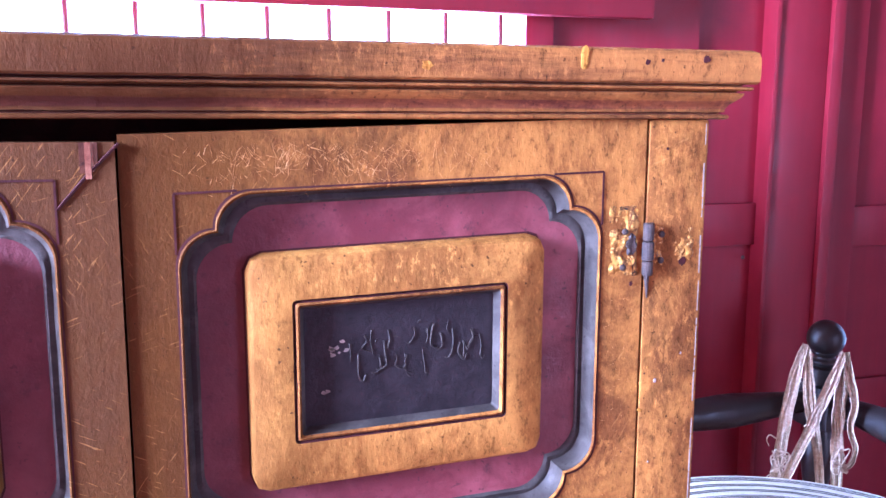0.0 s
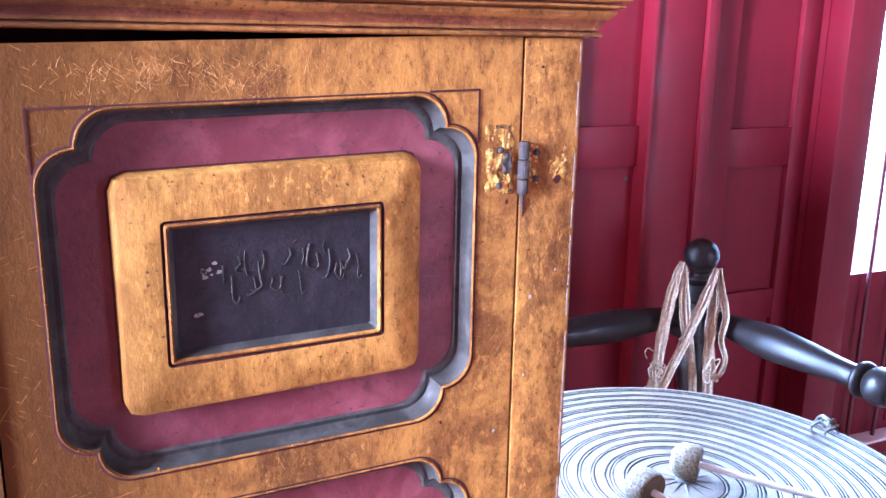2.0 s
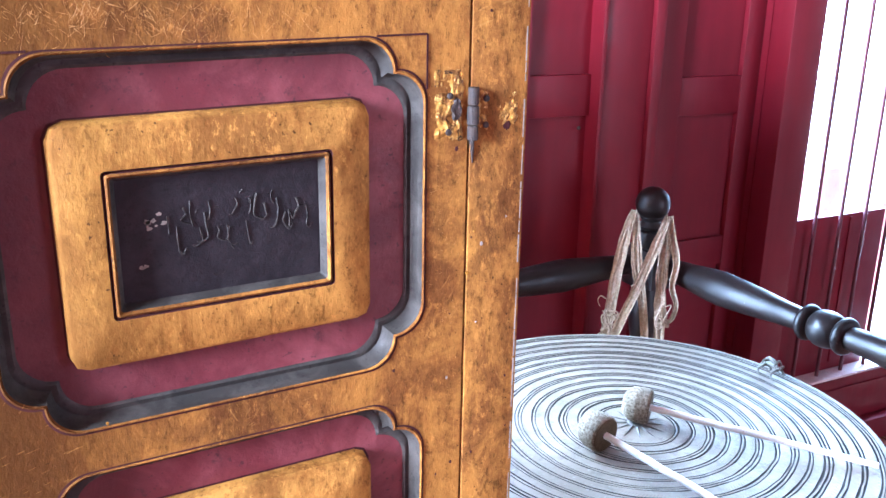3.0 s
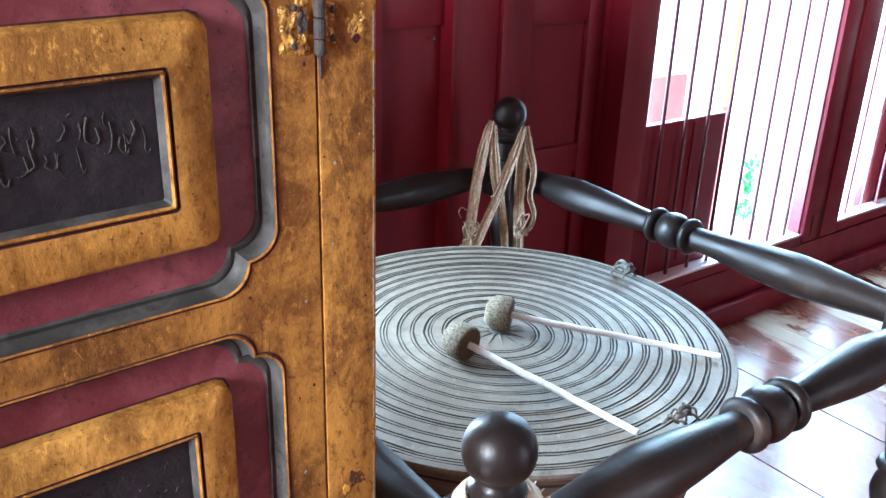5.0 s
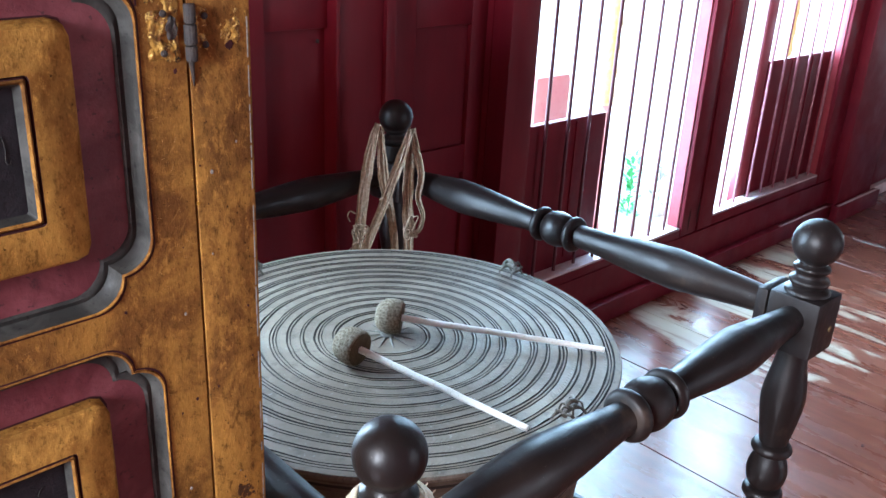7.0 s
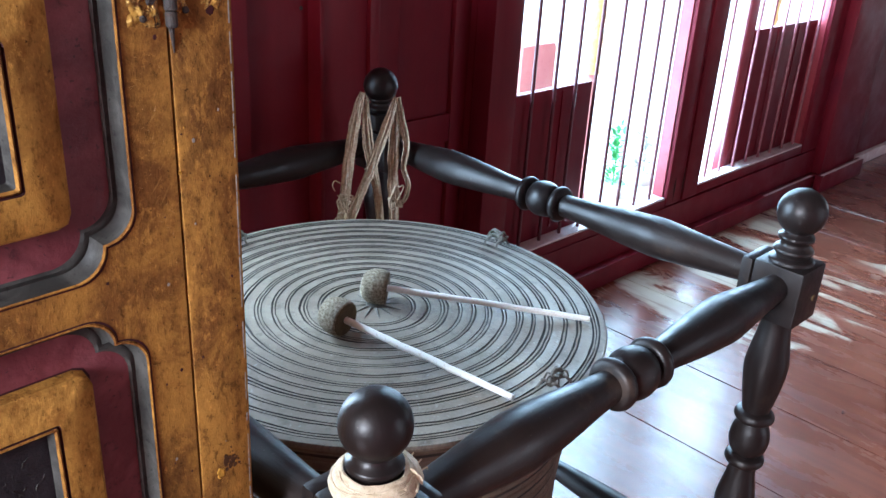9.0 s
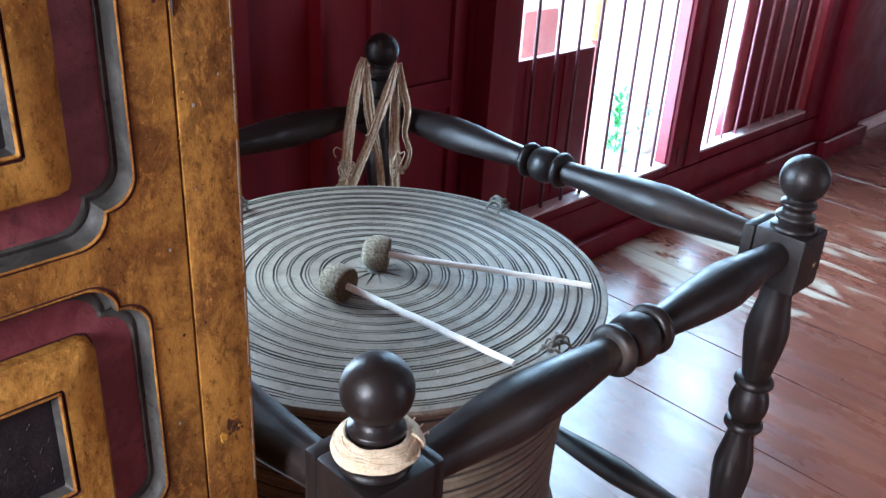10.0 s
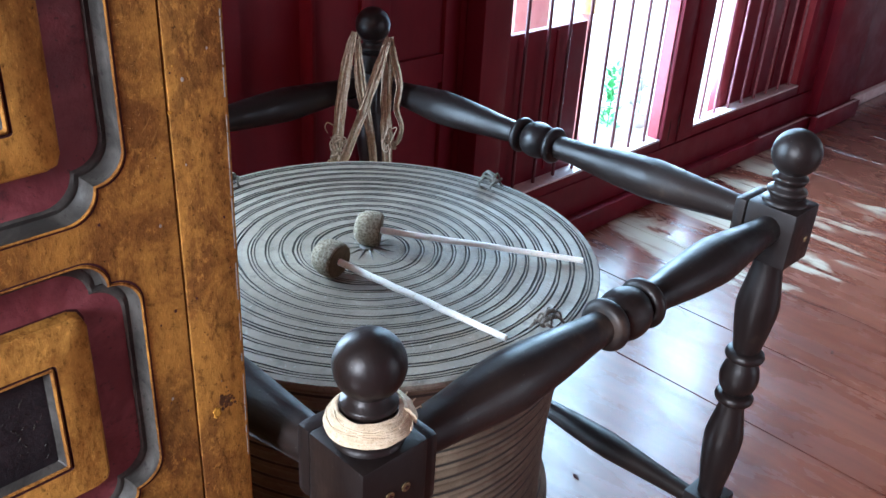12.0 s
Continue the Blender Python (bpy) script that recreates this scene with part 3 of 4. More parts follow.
leafy_plant(4.87, 3.0, -0.98, 0.56, 150, LEAFMAT, "slender bright green leafy plant outdoors")
leafy_plant(5.35, 3.05, -0.98, 0.42, 70, LEAFGREY, "dusty grey-green shrub outdoors in the sun", 3.2)

# ---- cabinet ----
CX0, CX1, CY, CYB, CTOP = -0.922, -0.072, 0.09, 0.70, 1.277
cabinet = thing("cabinet", "tall gilded and crimson lacquered cabinet with carved panel doors, worn", "cabinet")


def chain(bm, outlines, fill=False):
    rows = [[bm.verts.new(v) for v in o] for o in outlines]
    n = len(rows[0])
    for a, b in zip(rows, rows[1:]):
        for i in range(n):
            j = (i + 1) % n
            bm.faces.new((a[i], a[j], b[j], b[i]))
    if fill:
        bm.faces.new(rows[-1])


def cusped(hw, hh, r, y, n=9, cx=0.0, cz=0.0):
    """Outline of a panel whose corners step in with two rounded lobes meeting at a cusp."""
    q = []
    for k in range(n + 1):
        a = math.pi / 2 * (1 - k / n)
        q.append((hw - 2 * r + r * math.cos(a), hh - r + r * math.sin(a)))
    for k in range(n + 1):
        a = math.pi / 2 * (1 - k / n)
        p = (hw - r + r * math.cos(a), hh - 2 * r + r * math.sin(a))
        if k:
            q.append(p)
    pts = q + [(x, -z) for x, z in reversed(q)] + [(-x, -z) for x, z in q] + [(-x, z) for x, z in reversed(q)]
    return [Vector((x + cx, y, z + cz)) for x, z in pts]


def cell(hw, hh, x0, x1, z0, z1, r, y, n=9, cx=0.0, cz=0.0):
    """The rectangle that surrounds a cusped outline, with matching points."""
    out = []
    for v in cusped(hw, hh, r, y, n):
        if abs(v.x) <= hw - r + 1e-6 and abs(v.z) >= hh - r - 1e-6:
            k = abs(v.x) / (hw - r)
            x = (x1 - cx if v.x > 0 else x0 - cx) * k
            z = (z1 - cz) if v.z > 0 else (z0 - cz)
        else:
            k = abs(v.z) / (hh - r)
            z = (z1 - cz if v.z > 0 else z0 - cz) * k
            x = (x1 - cx) if v.x > 0 else (x0 - cx)
        out.append(Vector((x + cx, y, z + cz)))
    return out


def rounded(hw, hh, r, y, n=5, cx=0.0, cz=0.0, wob=0.0):
    pts = []
    for sx, sz, a0 in ((1, 1, 90), (1, -1, 0), (-1, -1, -90), (-1, 1, -180)):
        for k in range(n + 1):
            a = radians(a0 - 90 * k / n)
            pts.append(Vector((cx + sx * (hw - r) + r * math.cos(a), y, cz + sz * (hh - r) + r * math.sin(a))))
    for i, p in enumerate(pts):
        p.x += wob * noise.noise(p * 40)
        p.z += wob * noise.noise(p * 40 + Vector((7, 3, 1)))
    return pts


def carved_panel(door, cx, cz, hw, hh, seed):
    """The mouldings, crimson field, raised gilt border and black tablet of one door panel."""
    r = 0.024
    holder = part("panel", bmesh_chain([cusped(hw - 0.0112, hh - 0.0112, r, 0.0145, 9, cx, cz), cusped(0.095, 0.06, 0.02, 0.0150, 9, cx, cz)], True), FIELD, door, "dusty crimson field")
    part("bead", bmesh_chain([cusped(hw + 0.0004, hh + 0.0004, r, -0.0003, 9, cx, cz), cusped(hw - 0.0006, hh - 0.0006, r, -0.0013, 9, cx, cz),
                              cusped(hw - 0.0018, hh - 0.0018, r, -0.0002, 9, cx, cz)]), GILT, holder, "", 60)
    part("dark_edge", bmesh_chain([cusped(hw + 0.0016, hh + 0.0016, r, -0.0003, 9, cx, cz), cusped(hw + 0.0004, hh + 0.0004, r, -0.0005, 9, cx, cz)]), LINE, holder)
    part("moulding", bmesh_chain([cusped(hw - 0.0018, hh - 0.0018, r, -0.0002, 9, cx, cz), cusped(hw - 0.0022, hh - 0.0022, r, 0.0095, 9, cx, cz),
                                  cusped(hw - 0.0056, hh - 0.0056, r, 0.0140, 9, cx, cz), cusped(hw - 0.0092, hh - 0.0092, r, 0.0128, 9, cx, cz),
                                  cusped(hw - 0.0116, hh - 0.0116, r, 0.0149, 9, cx, cz)]), COVE, holder, "grey-blue painted cove", 50)
    gw, gh = hw - 0.0425, hh - 0.0425
    part("dark_edge", bmesh_chain([rounded(gw + 0.0013, gh + 0.0013, 0.012, 0.0143, 2, cx, cz, 0.0022), rounded(gw - 0.0004, gh - 0.0004, 0.012, 0.0141, 2, cx, cz, 0.0016)]), LINE, holder)
    part("border", bmesh_chain([rounded(gw, gh, 0.012, 0.0150, 2, cx, cz, 0.0016), rounded(gw - 0.001, gh - 0.001, 0.011, 0.0045, 2, cx, cz, 0.0016),
                                rounded(gw - 0.004, gh - 0.004, 0.010, 0.0015, 2, cx, cz, 0.0008), rounded(gw - 0.030, gh - 0.033, 0.003, 0.0008, 2, cx, cz)]), GILT_BRIGHT, holder, "raised gilt border", 40)
    bw, bh = gw - 0.030, gh - 0.033
    part("groove", bmesh_chain([rounded(bw, bh, 0.003, 0.0008, 5, cx, cz), rounded(bw - 0.0012, bh - 0.0012, 0.002, 0.003, 5, cx, cz),
                                rounded(bw - 0.0022, bh - 0.0022, 0.002, 0.0012, 5, cx, cz)]), LINE, holder)
    part("inner_bead", bmesh_chain([rounded(bw - 0.0022, bh - 0.0022, 0.002, 0.0012, 5, cx, cz), rounded(bw - 0.0036, bh - 0.0036, 0.002, 0.0000, 5, cx, cz),
                                    rounded(bw - 0.0052, bh - 0.0052, 0.002, 0.002, 5, cx, cz)]), GILT, holder, "thin gilt bead", 50)
    part("inner_cove", bmesh_chain([rounded(bw - 0.0052, bh - 0.0052, 0.002, 0.002, 5, cx, cz), rounded(bw - 0.0085, bh - 0.0085, 0.002, 0.009, 5, cx, cz)]), COVE, holder, "grey edge of the tablet")
    tab = part("tablet", bmesh_chain([rounded(bw - 0.0085, bh - 0.0085, 0.002, 0.009, 5, cx, cz)], True), BLACK, holder, "black lacquered tablet with faint relief")
    rnd = random.Random(seed)
    tw, th = bw - 0.012, bh - 0.010
    bm = bmesh.new()
    # faint worn relief: upright strokes that hook back at the foot, as in brushed script
    upper = cz > 1.0   # the lower tablets are worn down to short flecks
    for k in range(21 if upper else 0):
        x = cx + tw * (-0.55 + 1.42 * (k + rnd.uniform(-0.4, 0.4)) / 20)
        z = cz + th * rnd.uniform(0.05, 0.62)
        hook = rnd.choice((-1, -1, 1)) * rnd.uniform(0.003, 0.008)
        drop = rnd.uniform(0.007, 0.019)
        pts = [Vector((x, 0.0090, z)), Vector((x + rnd.uniform(-0.002, 0.002), 0.0088, z - 0.5 * drop)), Vector((x + rnd.uniform(-0.002, 0.002), 0.0088, z - drop))]
        if k % 3:
            pts += [Vector((x + 0.6 * hook, 0.0088, z - drop - 0.003)), Vector((x + hook, 0.0091, z - drop - rnd.uniform(-0.002, 0.003)))]
        pts = [Vector((min(max(q.x, cx - tw), cx + tw), q.y, min(max(q.z, cz - th), cz + th))) for q in pts]
        tube(bm, spline(pts, 5), rnd.uniform(0.0005, 0.0011), 5, rnd.uniform(0.3, 1.0))
    for k in range(10 if upper else 70):
        q = Vector((cx + tw * rnd.uniform(-0.3 if upper else -0.9, 0.95), 0.0090, cz + th * rnd.uniform(-0.85, 0.75)))
        a = rnd.uniform(0, 6.28)
        e = Vector((math.cos(a), 0, math.sin(a))) * rnd.uniform(0.002, 0.005)
        e.z = min(max(e.z, cz - th - q.z), cz + th - q.z)
        tube(bm, spline([q, q + 0.5 * e + Vector((-e.z, 0, e.x)) * rnd.uniform(-0.3, 0.3), q + e], 3), rnd.uniform(0.0004, 0.0009), 5, 0.4)
    tagged(part("relief", bm, RELIEF, tab, "worn greyish relief strokes", 60), kind="stuff")
    # flaked spots
    bm = bmesh.new()
    for k in range(13):
        if k < 10:
            x, z = cx - tw * 0.72 + rnd.uniform(-0.006, 0.008), cz + th * 0.28 + rnd.uniform(-0.006, 0.006)
        else:
            x, z = cx - tw * rnd.uniform(0.72, 0.95), cz - th * rnd.uniform(-0.1, 0.9)
        s = rnd.uniform(0.0008, 0.0031)
        n = 9
        bm.faces.new([bm.verts.new((x + s * rnd.uniform(0.5, 1.2) * math.cos(6.283 * i / n), 0.0084, z + s * 0.7 * rnd.uniform(0.5, 1.2) * math.sin(6.283 * i / n))) for i in range(n)])
    tagged(part("flaked_spots", bm, CHALK, tab, "pale spots where lacquer has flaked"), kind="stuff")
    return holder


def bmesh_chain(outlines, fill=False):
    bm = bmesh.new()
    chain(bm, outlines, fill)
    return bm


def cabinet_door(x0, x1, z0, z1, px, hw, seeds, material, label):
    """One door: gilt frame with two cusped openings, x measured on the cabinet."""
    d = part("door", bmesh.new(), material, cabinet, label)
    bm = bmesh.new()
    r = 0.024
    hh = 0.1265
    zs = [1.1125, 0.8275, 0.5425]
    zc = [z1, (zs[0] + zs[1]) / 2, (zs[1] + zs[2]) / 2, z0]
    for i, cz in enumerate(zs):
        zt, zb = (zc[i], zc[i + 1])
        chain(bm, [cell(hw, hh, x0, x1, zb, zt, r, 0.0, 9, px, cz), cusped(hw, hh, r, 0.0, 9, px, cz), cusped(hw, hh, r, 0.006, 9, px, cz)])
    # edges and back of the door
    for a, b in (((x0, z0), (x0, z1)), ((x0, z1), (x1, z1)), ((x1, z1), (x1, z0)), ((x1, z0), (x0, z0))):
        bm.faces.new([bm.verts.new(v) for v in ((a[0], 0, a[1]), (b[0], 0, b[1]), (b[0], 0.022, b[1]), (a[0], 0.022, a[1]))])
    bm.faces.new([bm.verts.new(v) for v in ((x0, 0.022, z0), (x0, 0.022, z1), (x1, 0.022, z1), (x1, 0.022, z0))])
    bmesh.ops.remove_doubles(bm, verts=bm.verts, dist=0.0001)
    bm.to_mesh(d.data)
    bm.free()
    for s, cz in zip(seeds, zs):
        carved_panel(d, px, cz, hw, hh, s)
        if cz != zs[0]:
            continue
        # incised square corners round the upper cusps
        for sx in (-1, 1):
            xa, xb = px + sx * (hw - 1.6 * r), px + sx * (hw + 0.001)
            za, zb = cz + hh - 1.6 * r, cz + hh + 0.001
            part("incised_line", boxed(min(xa, xb), max(xa, xb), -0.0006, 0.001, zb - 0.0007, zb + 0.0007), LINE, d)
            part("incised_line", boxed(xb - 0.0007, xb + 0.0007, -0.0006, 0.001, za, zb), LINE, d)
    return d


def shear(door, k, x):
    """Let a door sag: its free edge hangs lower than its hinged edge."""
    for o in (door, *door.children_recursive):
        for v in o.data.vertices:
            v.co.z += k * (v.co.x - x)


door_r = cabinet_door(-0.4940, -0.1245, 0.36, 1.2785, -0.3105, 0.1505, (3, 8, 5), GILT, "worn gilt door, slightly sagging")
shear(door_r, 0.030, -0.1245)
door_r.location = (0, CY, 0)
rnd = random.Random(4)
bm = bmesh.new()
for k in range(330):
    if k < 280:
        x, z = rnd.triangular(-0.478, -0.225, -0.385), rnd.triangular(1.236, 1.270, 1.262)
    else:
        x, z = rnd.uniform(-0.157, -0.130), rnd.uniform(0.98, 1.24)
    a = rnd.choice((0.6, 0.9, -0.5, -1.0, 2.0, 1.5, 2.4)) + rnd.uniform(-0.4, 0.4)
    ln = rnd.uniform(0.002, 0.009) * (1.0 if k < 280 else 0.5) * (2.0 if k % 9 == 0 else 1.0)
    bend = rnd.uniform(-0.25, 0.25)
    pts = [Vector((x + ln * f * math.cos(a + bend * f), -0.00005, min(1.2705, z + ln * f * math.sin(a + bend * f)) + 0.030 * (x + 0.1245))) for f in (-0.5, -0.25, 0.0, 0.25, 0.5)]
    tube(bm, pts, rnd.uniform(0.00005, 0.00015), 4, 0.3)
tagged(part("scratching", bm, SCRATCH, door_r, "bright scratches through the worn gilding"), kind="stuff")
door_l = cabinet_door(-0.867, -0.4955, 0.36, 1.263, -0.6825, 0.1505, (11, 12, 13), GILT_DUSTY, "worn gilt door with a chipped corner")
door_l.location = (0, CY - 0.003, 0)
# mitre joint and broken corner of the second door
bm = bmesh.new()
tube(bm, [(-0.493, -0.0004, 1.262), (-0.510, -0.0004, 1.245), (-0.530, -0.0004, 1.222)], 0.0011, 5)
part("mitre_joint", bm, LINE, door_l, "open dark mitre joint")
for x0, x1, z0, depth, wood in ((-0.5160, -0.5128, 1.2440, 0.0008, SPLIT_DARK), (-0.5128, -0.5092, 1.2405, 0.0014, SPLIT), (-0.5092, -0.5078, 1.2450, 0.0006, SPLIT_PALE), (-0.5078, -0.5054, 1.2480, 0.0010, SPLIT_DARK)):
    part("broken_corner", boxed(x0, x1, -depth, 0.004, z0, 1.2628), wood, door_l, "bare split reddish wood")
# carcass: face frame, sides, back, base
part("stile", boxed(-0.1225, CX1, CY - 0.001, CY + 0.03, FZ, CTOP, bevel=0.0025), GILT, cabinet, "worn gilt corner stile", 40)
part("stile", boxed(CX0, -0.870, CY - 0.001, CY + 0.03, FZ, CTOP, bevel=0.0025), GILT, cabinet, "worn gilt corner stile", 40)
part("base_rail", boxed(-0.870, -0.1225, CY, CY + 0.03, 0.06, 0.352, bevel=0.002), GILT_DARK, cabinet, "", 40)
part("side_panel", boxed(CX1 - 0.03, CX1 - 0.001, CY + 0.03, CYB, FZ, CTOP), GILT_DARK, cabinet)
part("side_panel", boxed(CX0 + 0.001, CX0 + 0.03, CY + 0.03, CYB, FZ, CTOP), GILT_DARK, cabinet)
part("back_panel", boxed(CX0 + 0.03, CX1 - 0.03, CYB - 0.02, CYB, 0.05, CTOP), GILT_DARK, cabinet)
part("inner_lining", boxed(CX0 + 0.03, CX1 - 0.03, CY + 0.16, CY + 0.17, 0.05, CTOP), LINE, cabinet, "dark interior lining")
# cornice with mitred returns
PROFILE = [(-0.004, 1.2770), (0.0030, 1.2771), (0.0050, 1.2780), (0.0054, 1.2793), (0.0045, 1.2805), (0.0005, 1.2809), (0.0000, 1.2819), (0.0030, 1.2824),
           (0.0032, 1.2845), (0.0048, 1.2875), (0.0082, 1.2905), (0.0112, 1.2932), (0.0124, 1.2955), (0.0122, 1.2966), (0.0085, 1.2970), (0.0082, 1.2979),
           (0.0150, 1.2983), (0.0172, 1.2994), (0.0168, 1.3008), (0.0150, 1.3014), (0.0110, 1.3016), (0.0110, 1.3026), (0.0185, 1.3029), (0.0202, 1.3045),
           (0.0206, 1.3120), (0.0203, 1.3215), (0.0192, 1.3255), (0.0160, 1.3272), (-0.03, 1.3274)]
bm = bmesh.new()
rows = []
NX = 160
OVER = 0.008   # the cornice runs on past the corner
for o, z in PROFILE:
    pts = []
    for k in range(NX + 1):
        x = CX0 - o - OVER + (CX1 - CX0 + 2 * (o + OVER)) * k / NX
        w = 0.0007 * noise.noise(Vector((x * 30, z * 60, 0))) + 0.0007 * noise.noise(Vector((x * 110, z * 90, 5)))
        pts.append((x, CY - o + w, z + 0.5 * w))
    pts = [(CX0 - o - OVER, CYB, z)] + pts + [(CX1 + o + OVER, CYB, z)]
    rows.append([bm.verts.new(p) for p in pts])
# coves and notches of the profile take the darker purple-brown gilt
for j, (a, b) in enumerate(zip(rows, rows[1:])):
    for i in range(len(a) - 1):
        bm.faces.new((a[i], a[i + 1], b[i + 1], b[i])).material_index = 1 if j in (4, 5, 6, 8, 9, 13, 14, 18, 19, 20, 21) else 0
bm.faces.new(rows[0])
bm.faces.new(rows[-1])
part("cornice", bm, GILT_DARK, cabinet, "moulded gilt cornice, dented and worn, its recesses purple-brown", 35).data.materials.append(GILT_PURPLE)
# pale ground showing along the worn corner
rnd = random.Random(77)
z = 0.70
while z < 1.272:
    ln = rnd.uniform(0.004, 0.030)
    w = rnd.uniform(0.0003, 0.0009)
    part("worn_edge", boxed(CX1 - 0.0028 - w, CX1 - 0.0026, CY - 0.0013, CY + 0.002, z, min(z + ln, 1.274)), CHALK, cabinet)
    z += ln + rnd.choice((0.001, 0.002, 0.006, 0.014))
# hinge on the corner stile
hinge = part("hinge", bmesh.new(), IRON, cabinet, "rusted iron pin hinge")
bm = bmesh.new()
for z0, z1, rr in ((1.160, 1.171, 0.0042), (1.1715, 1.186, 0.0046), (1.1865, 1.200, 0.0042)):
    lathe(bm, [(rr * 0.85, z0), (rr, z0 + 0.001), (rr, z1 - 0.001), (rr * 0.85, z1)], 14, pose(-0.1215, CY - 0.003, 0))
tube(bm, [(-0.1215, CY - 0.002, 1.160), (-0.120, CY - 0.001, 1.142)], 0.0022, 6, 0.2)
bm.to_mesh(hinge.data)
bm.free()


def blob(cx, cz, w, h, thick, seed, n=26):
    """An irregular flake with a lumpy face."""
    bm = bmesh.new()
    rows = []
    for k, (f, t) in enumerate(((1.0, 0.0), (0.93, 0.8), (0.6, 1.0), (0.25, 0.8))):
        row = []
        for i in range(n):
            a = 2 * math.pi * i / n
            q = 1 + 0.42 * noise.noise(Vector((math.cos(a) * 1.5, math.sin(a) * 1.5, seed))) + 0.30 * noise.noise(Vector((math.cos(a) * 4.5, math.sin(a) * 4.5, seed)))
            lump = 1 + 0.7 * noise.noise(Vector((math.cos(a) * 3 * f, math.sin(a) * 3 * f, seed + 5)))
            row.append(bm.verts.new((cx + w * f * q * math.cos(a), -thick * t * lump, cz + h * f * q * math.sin(a))))
        rows.append(row)
    for a, b in zip(rows, rows[1:]):
        for i in range(n):
            bm.faces.new((a[i], a[(i + 1) % n], b[(i + 1) % n], b[i]))
    bm.faces.new(rows[-1])
    return bm


def crust(x0, x1, z0, z1, seed, height, n=46):
    """A lumpy, broken crust of old gilding whose thin parts sink into the wood."""
    bm = bmesh.new()
    grid = []
    for i in range(n + 1):
        row = []
        for k in range(n + 1):
            u, v = i / n, k / n
            x, z = x0 + (x1 - x0) * u, z0 + (z1 - z0) * v
            q = Vector((x * 90, seed, z * 90))
            edge = min(1.0, 5 * min(u, 1 - u, v, 1 - v))
            lump = 0.5 * noise.noise(q) + 0.45 * noise.noise(q * 2.3) + 0.28 * noise.noise(q * 5.1)
            row.append(bm.verts.new((x, -height * (edge * (0.55 + 1.4 * lump) - 0.36), z)))
        grid.append(row)
    for a, b in zip(grid, grid[1:]):
        for k in range(n):
            bm.faces.new((a[k], b[k], b[k + 1], a[k + 1]))
    return bm


for x0, x1, z0, z1, seed, height in ((-0.1545, -0.1265, 1.157, 1.216, 3.7, 0.0030), (-0.1185, -0.1060, 1.160, 1.204, 8.2, 0.0024),
                                     (-0.1010, -0.0775, 1.165, 1.200, 5.5, 0.0022)):
    o = part("leaf_gilding", crust(x0, x1, z0, z1, seed, height), CRUST, cabinet, "lumpy cracked gilding round the hinge", 70)
    o.location = (0, CY - 0.0004, 0)
for name, x, z, w, h, t, seed, material, label in (
        ("stain", -0.1350, 1.184, 0.0048, 0.0075, 0.0022, 6.0, IRON, "exposed iron of the hinge strap"),
        ("stain", -0.0905, 1.170, 0.0035, 0.0045, 0.0004, 5.0, LINE, "dark stain"),
        ("leaf_gilding", -0.1040, 0.765, 0.0048, 0.0055, 0.0006, 8.0, FLAKE, "pale worn spot")):
    o = part(name, blob(x, z, w, h, t, seed), material, cabinet, label, 60)
    o.location = (0, CY - 0.0008, 0)
rnd = random.Random(8)
for k in range(22):
    x, z, sz = rnd.gauss(-0.0945, 0.0050), rnd.gauss(0.772, 0.0065), rnd.uniform(0.0006, 0.0030)
    if abs(x + 0.104) + abs(z - 0.765) > 0.007:
        o = part("stain", blob(x, z, sz, sz * rnd.uniform(0.7, 1.8), 0.0002, 50.0 + k, 12), SMUDGE, cabinet, "dark burn mark")
        o.location = (0, CY - 0.0011, 0)
rnd = random.Random(31)
for k in range(46):
    x = rnd.choice((rnd.uniform(-0.48, -0.08), rnd.uniform(-0.155, -0.076)))
    z = rnd.uniform(0.72, 1.27)
    if -0.475 < x < -0.150 and not (0.957 < z < 0.982):
        continue
    sz = rnd.uniform(0.0006, 0.0015)
    o = part("paint_chip", blob(x, z, sz, sz * rnd.uniform(0.7, 1.6), 0.0003, 10.0 + k, 7), rnd.choice((CHALK, LINE, FLAKE, LINE)), cabinet)
    o.location = (0, CY - 0.0012, 0)
for x, z, w in ((-0.138, 1.317, 0.0022), (-0.090, 1.320, 0.0028), (-0.126, 1.3185, 0.0014)):
    o = part("nail_hole", blob(x, z, w, w, 0.0003, x * 40, 12), LINE, cabinet, "dark nail hole")
    o.location = (0, CY - 0.0206, 0)
for x, z, w, h, seed in ((-0.187, 1.320, 0.0035, 0.0075, 3.3), (-0.30, 1.312, 0.004, 0.003, 5.1)):
    o = part("worn_spot", blob(x, z, w, h, 0.0003, seed, 14), FLAKE, cabinet, "pale worn spot on the cornice")
    o.location = (0, CY - 0.0206, 0)
for x, z in ((-0.142, 1.167), (-0.141, 1.194), (-0.110, 1.171), (-0.110, 1.191)):
    part("rivet", lathe(bmesh.new(), smooth_profile([(0.0026, 0), (0.0024, 0.0012), (0.0004, 0.002)], 0.0006), 10, pose(x, CY - 0.0022, z, 90)), IRON, hinge, "", 40)

# ---- drum stand ----
POSTS = {"near": (0.0, 0.0), "right": (0.844, 0.004), "back": (0.843, 0.99), "left": (-0.07, 0.985)}
BALL = {"near": 0.0342, "right": 0.0370, "back": 0.0390, "left": 0.037}
stand = thing("drum_stand", "dark turned hardwood stand with ball finials holding a drum", "stand")
BZ0, BZ1, BH = 0.645, 0.740, 0.0405


SINK = {"near": 0.0, "right": 0.0, "back": 0.028, "left": 0.040}   # the stand racks: blocks sit lower at the wall side


